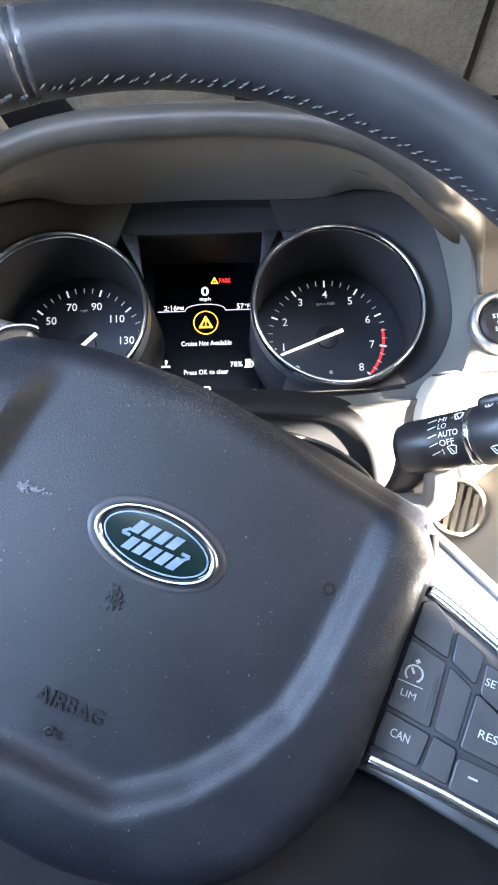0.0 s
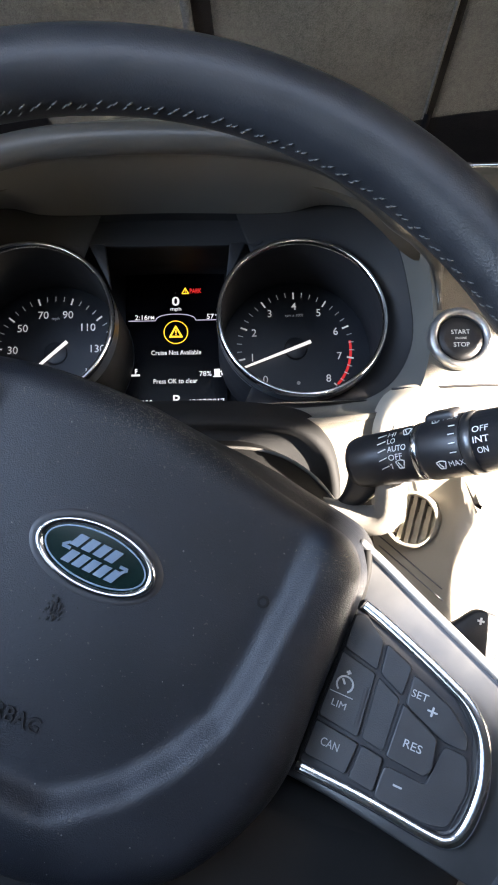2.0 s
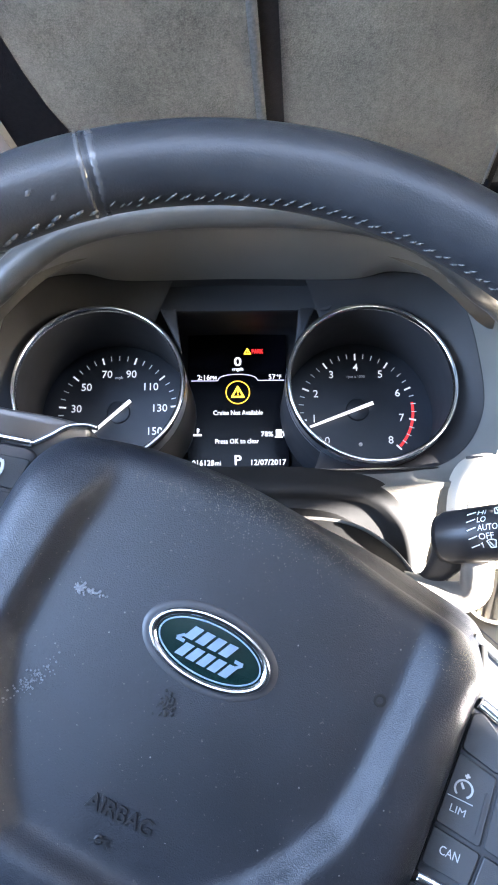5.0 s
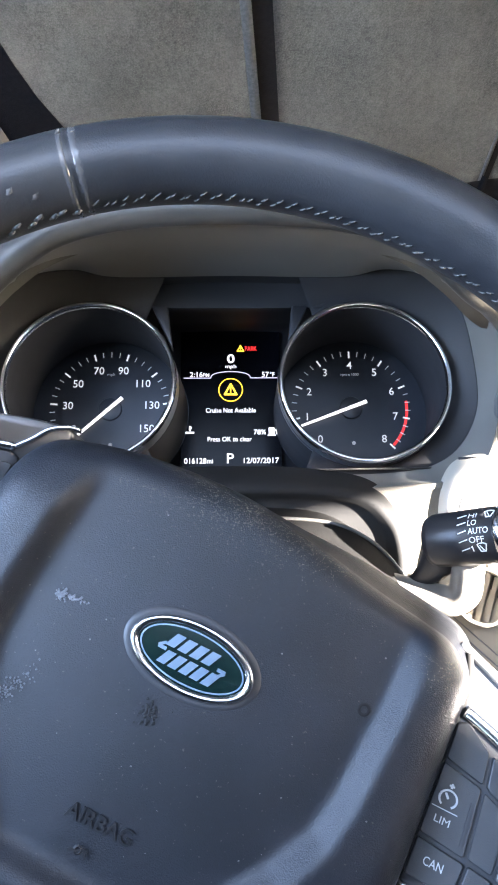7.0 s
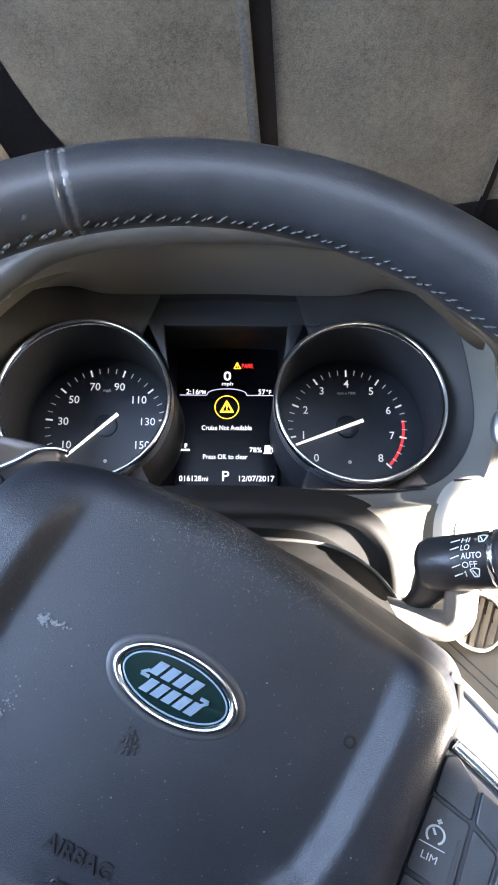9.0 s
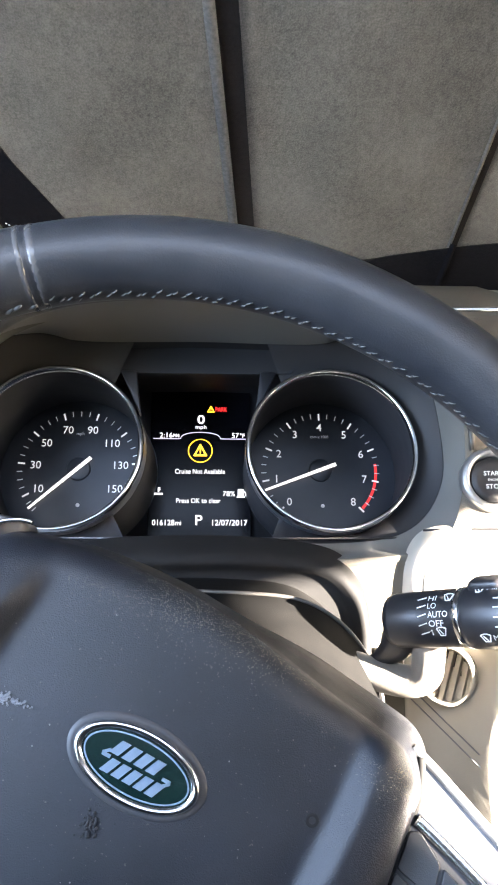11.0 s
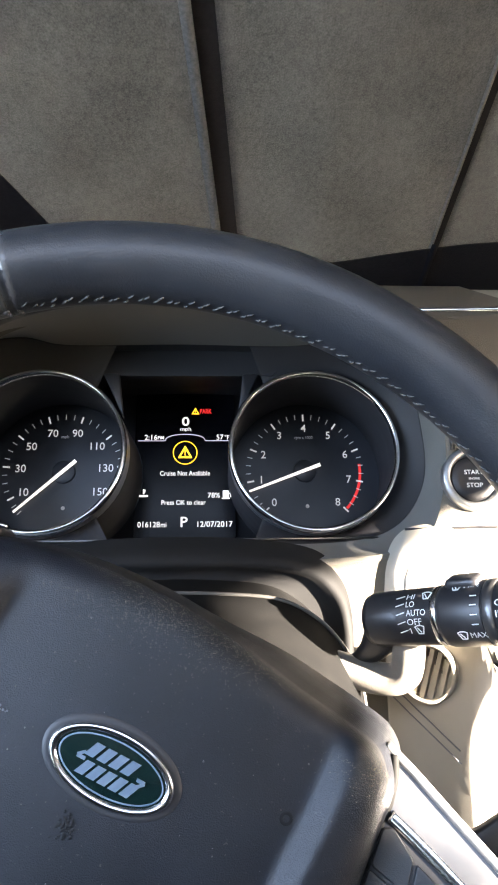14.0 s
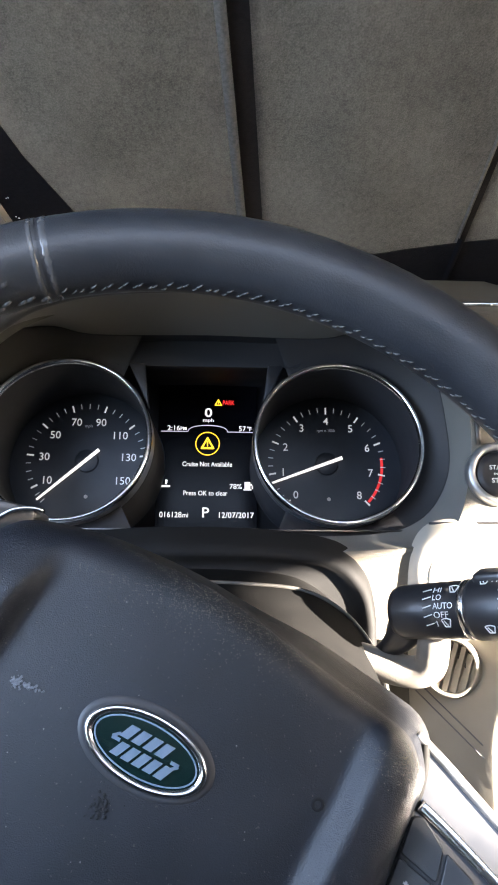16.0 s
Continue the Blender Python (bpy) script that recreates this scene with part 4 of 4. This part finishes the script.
part("surround", loft([oval(0.0238, 0.0127, -0.0004), oval(0.0236, 0.0125, 0.0016), oval(0.0226, 0.0116, 0.0024), oval(0.0214, 0.0106, 0.0021), oval(0.0206, 0.0099, 0.0013)]), CHROME, plate, "chrome surround")
part("pinstripe", loft([oval(0.0199, 0.0093, 0.00165), oval(0.0196, 0.0090, 0.00170), oval(0.0193, 0.0087, 0.00165)]), SILVER, plate, "fine silver line")


def lean(x, y, w, h):
    k = 0.25 * h
    return loft([[(x - w / 2 - k, y - h / 2, z), (x + w / 2 - k, y - h / 2, z), (x + w / 2 + k, y + h / 2, z), (x - w / 2 + k, y + h / 2, z)] for z in (0.0017, 0.0023)], cap0=True, cap1=True)


for k in range(4):
    part("stroke", lean(-0.0078 + 0.0046 * k, 0.0031, 0.0034, 0.0050), SILVER, plate, smooth=False)
for k in range(5):
    part("stroke", lean(-0.0083 + 0.0043 * k, -0.0033, 0.0032, 0.0050), SILVER, plate, smooth=False)
for sx in (-1, 1):
    g = bar2((sx * 0.0128, sx * 0.0008), (sx * 0.0096, sx * 0.0008), 0.0012, 0.0018, 0.0004)
    part("stroke", join(g, bar2((sx * 0.0128, sx * 0.0006), (sx * 0.0104, sx * -0.0014), 0.0010, 0.0018, 0.0004)), SILVER, plate, smooth=False)


def on_pad(geo, x, y, turn=0.0, lift=0.0):
    out = []
    for v in at2(geo, x, y, 0, turn)[0]:
        out.append((v.x, v.y, pad_height(v.x, v.y) + v.z + lift))
    return out, geo[1]


EMBOSS = material("embossed vinyl", (0.003, 0.003, 0.004), 0.6, spots=(0.005, 0.005, 0.006), scale=80, spec=0.25)
word = text_geo("AIRBAG", 0.0052, 0.0228, 0.012)
part("embossed_lettering", on_pad(([(v.x, v.y, 0.0007 if v.z > 0 else -0.0002) for v in word[0]], word[1]), -0.0068, -0.0545, -1), EMBOSS, pad, "embossed airbag lettering", smooth=False)
part("embossed_mark", on_pad(join(bar2((-0.003, -0.001), (0.003, 0.001), 0.0008), turned([(0.0016, 0), (0.0010, 0.0004), (0.0006, 0)], 14), bar2((0.0018, 0), (0.0034, -0.0016), 0.0008)), -0.0095, -0.0640, 0, 0.0010), EMBOSS, pad, "embossed belt mark", smooth=False)
SCUFF = material("pale scuff", (0.10, 0.105, 0.115), 0.7, spots=(0.05, 0.052, 0.058), scale=900)
random.seed(11)


def blotch(x, y, w, h, n, turn, size):
    """A patch of small specks."""
    out = []
    for _ in range(n):
        u, v = random.gauss(0, 0.45) * w, random.gauss(0, 0.45) * h
        c, s = math.cos(radians(turn)), math.sin(radians(turn))
        r = size * random.uniform(0.4, 1.2)
        out.append(on_pad(turned([(r, 0.0), (r * 0.7, 0.00012), (0.0001, 0.00014)], 6), x + u * c - v * s, y + u * s + v * c, 0, 0.0004))
    return join(*out)


part("scuff", join(blotch(-0.0500, 0.0035, 0.0022, 0.0020, 60, 0, 0.0005), blotch(-0.0440, 0.0042, 0.0040, 0.0010, 45, 8, 0.0004)), SCUFF, pad, "pale key-shaped scuff")
part("scuff", blotch(-0.0510, -0.0290, 0.0090, 0.0035, 110, 62, 0.00035), SCUFF, pad, "faint pale scuff")
part("stain", blotch(-0.0072, -0.0185, 0.0032, 0.0040, 60, 0, 0.0006), EMBOSS, pad, "dark speckled stain below the emblem")
part("scuff", on_pad(turned([(0.0022, 0), (0.0018, 0.0002), (0.0012, 0)], 20), 0.0570, 0.0110, 0, 0.0002), EMBOSS, pad, "small ring scuff")
motes = []
for _ in range(75):
    x, y = random.uniform(-0.085, 0.085), random.uniform(-0.095, 0.050)
    if gap(flat_out, x, y) < -0.006:
        r = random.choice((0.00012, 0.00015, 0.0002, 0.0003))
        motes.append(on_pad(turned([(r, 0), (r * 0.6, 0.0002), (0.0001, 0.0002)], 6), x, y, 0, 0.00005))
tagged(part("dust", join(*motes), material("dust specks", (0.14, 0.135, 0.125), 0.9), pad, "pale dust specks"), kind="stuff")
rng = random.Random(3)
# Settled dust; its amount and tan also carry the warm light on this edge.
top_dust = []
for _ in range(4200):
    t = rng.uniform(0.0, 1.0)
    x = -0.05 + 0.137 * t
    y = 0.0595 - 0.9 * max(0.0, x - 0.01) ** 2 * 2.6 - abs(rng.gauss(0.0, 0.0075)) - (0.006 if x > 0.06 else 0)
    g = gap(flat_out, x, y)
    if g > -0.0008:
        continue
    edge = -g
    drop = 0.013 - math.sqrt(max(0.013 ** 2 - max(0.013 - edge, 0) ** 2, 0))
    r = rng.choice((0.00008, 0.00011, 0.00015))
    z = pad_height(x, y) - drop * 0.85
    top_dust.append(([(x + r, y, z + 0.0001), (x, y + r, z - 0.00005), (x - r, y, z + 0.0001), (x, y - r, z + 0.00015), (x, y, z + 0.00035)], [(0, 1, 4), (1, 2, 4), (2, 3, 4), (3, 0, 4)]))
tagged(part("dust", join(*top_dust), material("settled dust in warm tone", (0.18, 0.16, 0.122), 0.95), pad, "dust on the top edge, toned for the warm light there"), kind="stuff")


# Spokes and switch panels: they rise towards the rim.
def rise(x, y=0.0):
    return -0.025 + 0.35 * (abs(x) - 0.085)


def spoke(name, poly, z0, z1, mat, label="", r=0.004, parent=None):
    return part(name, slab(poly, z0, z1, r, 0.0012, rise), mat, parent or wheel, label)


def band(name, pts, w, z0, z1, mat, label, parent=None):
    """A flat trim strip along a line on the panel."""
    p = smooth_line([(*q, 0) for q in pts], 8)
    loops = []
    for i, q in enumerate(p):
        d = (p[min(i + 1, len(p) - 1)] - p[max(i - 1, 0)]).normalized()
        s = Vector((-d.y, d.x, 0))
        loops.append([Vector((v.x, v.y, rise(v.x) + z)) for v, z in ((q - s * w / 2, z0), (q - s * w / 2, z1 - 0.0006), (q - s * w * 0.3, z1), (q + s * w * 0.3, z1), (q + s * w / 2, z1 - 0.0006), (q + s * w / 2, z0))])
    return part(name, loft(loops, cap0=True, cap1=True), mat, parent or wheel, label)


def mirrored(poly):
    return [(-x, y) for x, y in poly][::-1]


SPOKE = [(.080, .0455), (.0860, .0437), (.1036, .0350), (.137, .0205), (.162, .010), (.166, -.02), (.162, -.046), (.150, -.0450), (.130, -.0430), (.105, -.0410), (.080, -.041)]
LSPOKE = [(-.076, .0575), (-.090, .0545), (-.1036, .0500), (-.1309, .0425), (-.165, .034), (-.168, .0), (-.160, -.030), (-.130, -.0260), (-.100, -.0225), (-.080, -.022)]
right = spoke("spoke", SPOKE, -0.022, -0.0012, SATIN, "satin silver spoke housing")
left = spoke("spoke", LSPOKE[::-1], -0.022, -0.0012, SATIN, "satin silver spoke housing")
# A brighter strip puts the sun on the spoke's upper edge into colour.
sunlit_edge = smooth_line([(.0835, .0450, 0), (.0950, .0402, 0), (.1091, .0336, 0), (.1357, .0215, 0), (.1610, .0098, 0)], 6)
part("sunlit_edge", tube([(p.x, p.y - 0.0006, rise(p.x) - 0.0016) for p in sunlit_edge], 0.0017, 10), BEZEL, right, "bright strip for the sunlit upper edge")
# Black strip laid where there is only shade between cover and spoke.
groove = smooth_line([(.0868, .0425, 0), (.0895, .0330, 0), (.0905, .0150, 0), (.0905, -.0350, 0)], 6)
part("gap_shade", tube([(p.x, p.y, rise(p.x) - 0.0010) for p in groove], 0.0016, 8), COLLAR, right, "black strip for the shaded gap beside the airbag cover")
FIELD = [(.0890, .0225), (.0933, .0215), (.1133, .0145), (.1300, .0070), (.1380, -.001), (.1425, -.0186), (.1405, -.0330), (.1345, -.0350), (.1125, -.0343), (.0890, -.0345)]
panel = spoke("switch_panel", FIELD, -0.006, 0.0004, BLACK, "black switch panel", 0.003, right)
band("trim", [(.0915, .0240), (.1000, .0212), (.1133, .0161), (.1250, .0112), (.1335, .0068), (.1402, -.0008), (.1440, -.0110), (.1450, -.0200), (.1440, -.0300), (.1410, -.0352), (.1345, -.0366), (.1125, -.0357), (.0900, -.0361)],
     0.0040, -0.003, 0.0018, CHROME, "chrome edge strip", right)
LFIELD = [(-.088, .0385), (-.0915, .0400), (-.110, .0345), (-.1258, .0300), (-.143, .020), (-.147, .0), (-.143, -.012), (-.1265, -.0165), (-.1034, -.0150), (-.0900, -.0150)]
lpanel = spoke("switch_panel", LFIELD[::-1], -0.006, 0.0004, BLACK, "black switch panel", 0.003, left)
band("trim", [(-.0745, .0575), (-.0783, .0565), (-.0836, .0530), (-.0875, .0470), (-.0915, .0418)], 0.0016, -0.003, 0.0012, CHROME, "chrome edge strip", left)
band("trim", [(-.0915, .0418), (-.105, .0380), (-.1258, .0319), (-.140, .025), (-.148, .012), (-.149, .0), (-.145, -.0145), (-.128, -.0185), (-.1034, -.0170), (-.0920, -.0172)], 0.0030, -0.003, 0.0016, CHROME, "chrome edge strip", left)


def button(poly, parent, z=0.0016, r=0.0012, inset=0.0004):
    c = (sum(q[0] for q in poly) / len(poly), sum(q[1] for q in poly) / len(poly))
    k = [(x + (c[0] - x) * 0.005, y + (c[1] - y) * 0.005) for x, y in poly]
    return part("button", slab(k, -0.002, z, r, 0.0005, rise), BUTTON, parent, smooth=False)


def print_on(name, geo, x, y, turn, parent, z=0.0018, mat=None):
    v = [(p.x, p.y, rise(p.x) + z + p.z) for p in at2(geo, x, y, 0, turn)[0]]
    return part(name, (v, geo[1]), mat or SWITCH_PRINT, parent, smooth=False)


b1 = button([(.0903, .0195), (.0936, .0212), (.1022, .0150), (.1034, .0046), (.0930, .0068), (.0905, .0076)], panel)
b2 = button([(.0905, .0062), (.0930, .0056), (.1034, .0036), (.1050, -.0188), (.0905, -.0176)], panel)
b3 = button([(.0905, -.0190), (.1060, -.0202), (.1055, -.0315), (.0905, -.0312)], panel)
b4 = button([(.1034, .0146), (.1134, .0108), (.1135, .0002), (.1046, .0042)], panel)
b5 = button([(.1047, .0030), (.1132, -.0008), (.1140, -.0194), (.1064, -.0184)], panel, 0.0010)
b6 = button([(.1070, -.0200), (.1146, -.0208), (.1152, -.0325), (.1066, -.0320)], panel)
part("button", slab([(.1146, .0088), (.1290, .0035), (.1362, -.0030), (.1375, -.0075), (.1300, -.0078), (.1155, -.0020)], -0.002, 0.0012, 0.002, 0.0005, rise), BUTTON, panel, smooth=False)
part("button", slab([(.1305, -.0085), (.1378, -.0085), (.1412, -.0186), (.1392, -.0318), (.1335, -.0338), (.1158, -.0338), (.1156, -.0228), (.1290, -.0228)], -0.002, 0.0012, 0.002, 0.0005, rise), BUTTON, panel, smooth=False)
res = button([(.1144, -.0016), (.1276, -.0074), (.1292, -.0174), (.1276, -.0206), (.1148, -.0200)], panel, 0.0024)
T = 1.5
print_on("lettering", text_geo("LIM", 0.0023, 0.0048), .0956, -.0112, T, b2)
print_on("lettering", text_geo("CAN", 0.0028, 0.0061, 0.003), .0975, -.0246, T, b3)
print_on("lettering", text_geo("RES", 0.0027, 0.0058, 0.003), .1213, -.0130, T, res, 0.0026)
print_on("lettering", text_geo("SET", 0.0025, 0.0053, 0.003), .1185, .0030, T, panel, 0.0014)
print_on("lettering", join(bar2((-0.0016, 0), (0.0016, 0), 0.0006), bar2((0, -0.0016), (0, 0.0016), 0.0006)), .1236, -.0002, T, panel, 0.0014)
print_on("lettering", bar2((-0.0014, 0), (0.0014, 0), 0.0006), .1214, -.0270, T, panel, 0.0014)
ring = [Vector((0.0027 * math.cos(a), 0.0027 * math.sin(a))) for a in [radians(-55 + 14.5 * k) for k in range(21)]]
print_on("speed_icon", join(*[bar2(a, b, 0.0006) for a, b in zip(ring, ring[1:])], bar2((0, 0), (-0.0012, 0.0016), 0.0007), bar2((-0.0008, 0.0042), (0.0008, 0.0042), 0.0006), bar2((0, 0.0034), (0, 0.0050), 0.0006),
                                bar2((-0.004, -0.0036), (0.004, -0.0036), 0.0003)), .0951, -.0042, T, b2)
print_on("indicator", bar2((0, 0.0068), (0, -0.0068), 0.0008), .1024, -.0088, 4, b2, mat=BLACK)

l1 = button([(-.0890, .0355), (-.0903, .0358), (-.1050, .0318), (-.1054, .0205), (-.0895, .0238)][::-1], lpanel)
l2 = button([(-.0895, .0226), (-.1054, .0192), (-.1090, -.0030), (-.0960, -.0058), (-.0905, -.0066)][::-1], lpanel)
l3 = button([(-.0910, -.0078), (-.0970, -.0070), (-.1098, -.0042), (-.1120, -.0140), (-.0930, -.0140)][::-1], lpanel)
l4 = button([(-.1066, .0312), (-.1190, .0280), (-.1200, .0160), (-.1068, .0200)][::-1], lpanel)
l5 = button([(-.1068, .0190), (-.1200, .0150), (-.1230, -.0010), (-.1105, -.0035)][::-1], lpanel, 0.0010)
l6 = button([(-.1205, .0275), (-.1380, .020), (-.1430, .0), (-.1390, -.0120), (-.1245, -.0130), (-.1240, -.002), (-.1212, .0150)][::-1], lpanel, 0.0012)
arcs = [Vector((0.0024 * math.cos(a), 0.0040 * math.sin(a))) for a in [radians(-62 + 12.4 * k) for k in range(11)]]
print_on("phone_icon", join(*[bar2(a, b, 0.0011) for a, b in zip(arcs, arcs[1:])], bar2(arcs[0], arcs[0] + Vector((-0.0008, 0.0006)), 0.0013), bar2(arcs[-1], arcs[-1] + Vector((-0.0008, -0.0006)), 0.0013)), -.0985, .0283, T, l1)
waves = []
for r in (0.0012, 0.0021, 0.0030):
    w = [Vector((-0.001 - r * math.cos(a), r * math.sin(a))) for a in [radians(-38 + 19 * k) for k in range(5)]]
    waves += [bar2(a, b, 0.0005) for a, b in zip(w, w[1:])]
head = [Vector(q) for q in ((0.0022, 0.0034), (0.0008, 0.0018), (0.0002, 0.0004), (0.0012, -0.0004), (0.0006, -0.0022), (0.0020, -0.0030))]
print_on("voice_icon", join(*waves, *[bar2(a, b, 0.0006) for a, b in zip(head, head[1:])]), -.1010, .0086, T, l2)
print_on("lettering", text_geo("MODE", 0.0027, 0.0078), -.1035, -.0075, T, l3)
print_on("chevron", join(bar2((-0.0022, 0.0018), (0, 0.0004), 0.0007), bar2((0, 0.0004), (0.0022, 0.0018), 0.0007), bar2((-0.0022, 0), (0, -0.0014), 0.0007), bar2((0, -0.0014), (0.0022, 0), 0.0007)), -.1130, .0085, T, l5, 0.0012)
print_on("indicator", bar2((0, 0.0068), (0, -0.0068), 0.0010), -.1072, .0085, 8, l2, mat=BLACK)

# Shift paddle behind the left spoke, and the lower spoke's trim.
PADDLE = [(-.1500, .0480), (-.1470, .0615), (-.1330, .0655), (-.1250, .0540), (-.1235, .0300), (-.148, .025)]
pd = part("shift_paddle", slab(PADDLE[::-1], -0.049, -0.0445, 0.004, 0.0015), BUTTON, wheel, "dark shift paddle")
part("paddle_mark", at2(bar2((-0.0014, 0.0003), (0.0014, -0.0003), 0.0009), -.1345, .0594, -0.0443, 10), PRINT, pd, smooth=False)
RPADDLE = [(.1240, .0150), (.1270, .0250), (.1318, .0300), (.1394, .0402), (.1490, .0405), (.1530, .0330), (.1520, .010)]
pr = part("shift_paddle", slab(RPADDLE[::-1], -0.049, -0.0445, 0.003, 0.0015), BUTTON, wheel, "dark shift paddle")
part("paddle_mark", at2(join(bar2((-0.0014, 0), (0.0014, 0), 0.0008), bar2((0, -0.0014), (0, 0.0014), 0.0008)), .1417, .0357, -0.0443, 10), PRINT, pr, smooth=False)
# Lower spoke, widened into a black plate that stands in for shade.
LOWER_SHADE_PLATE = [(-.060, -.070), (-.10, -.030), (-.155, -.032), (-.145, -.090), (-.100, -.142), (-.050, -.166), (.050, -.166), (.120, -.150), (.158, -.095), (.163, -.046), (.10, -.036), (.06, -.060)]
part("lower_shade_plate", slab(LOWER_SHADE_PLATE, -0.048, -0.032, 0.005, 0.003), COLLAR, wheel, "black lower spoke, widened to stand in for the shade below")
for sx in (-1, 1):
    p = [(sx * .0470, -.0960), (sx * .0455, -.1080), (sx * .0455, -.1200), (sx * .047, -.150)]
    part("trim", tube([(x, y, -0.0225) for x, y in p], 0.0026, 8, flat=0.8), CHROME, wheel, "chrome spoke strip")
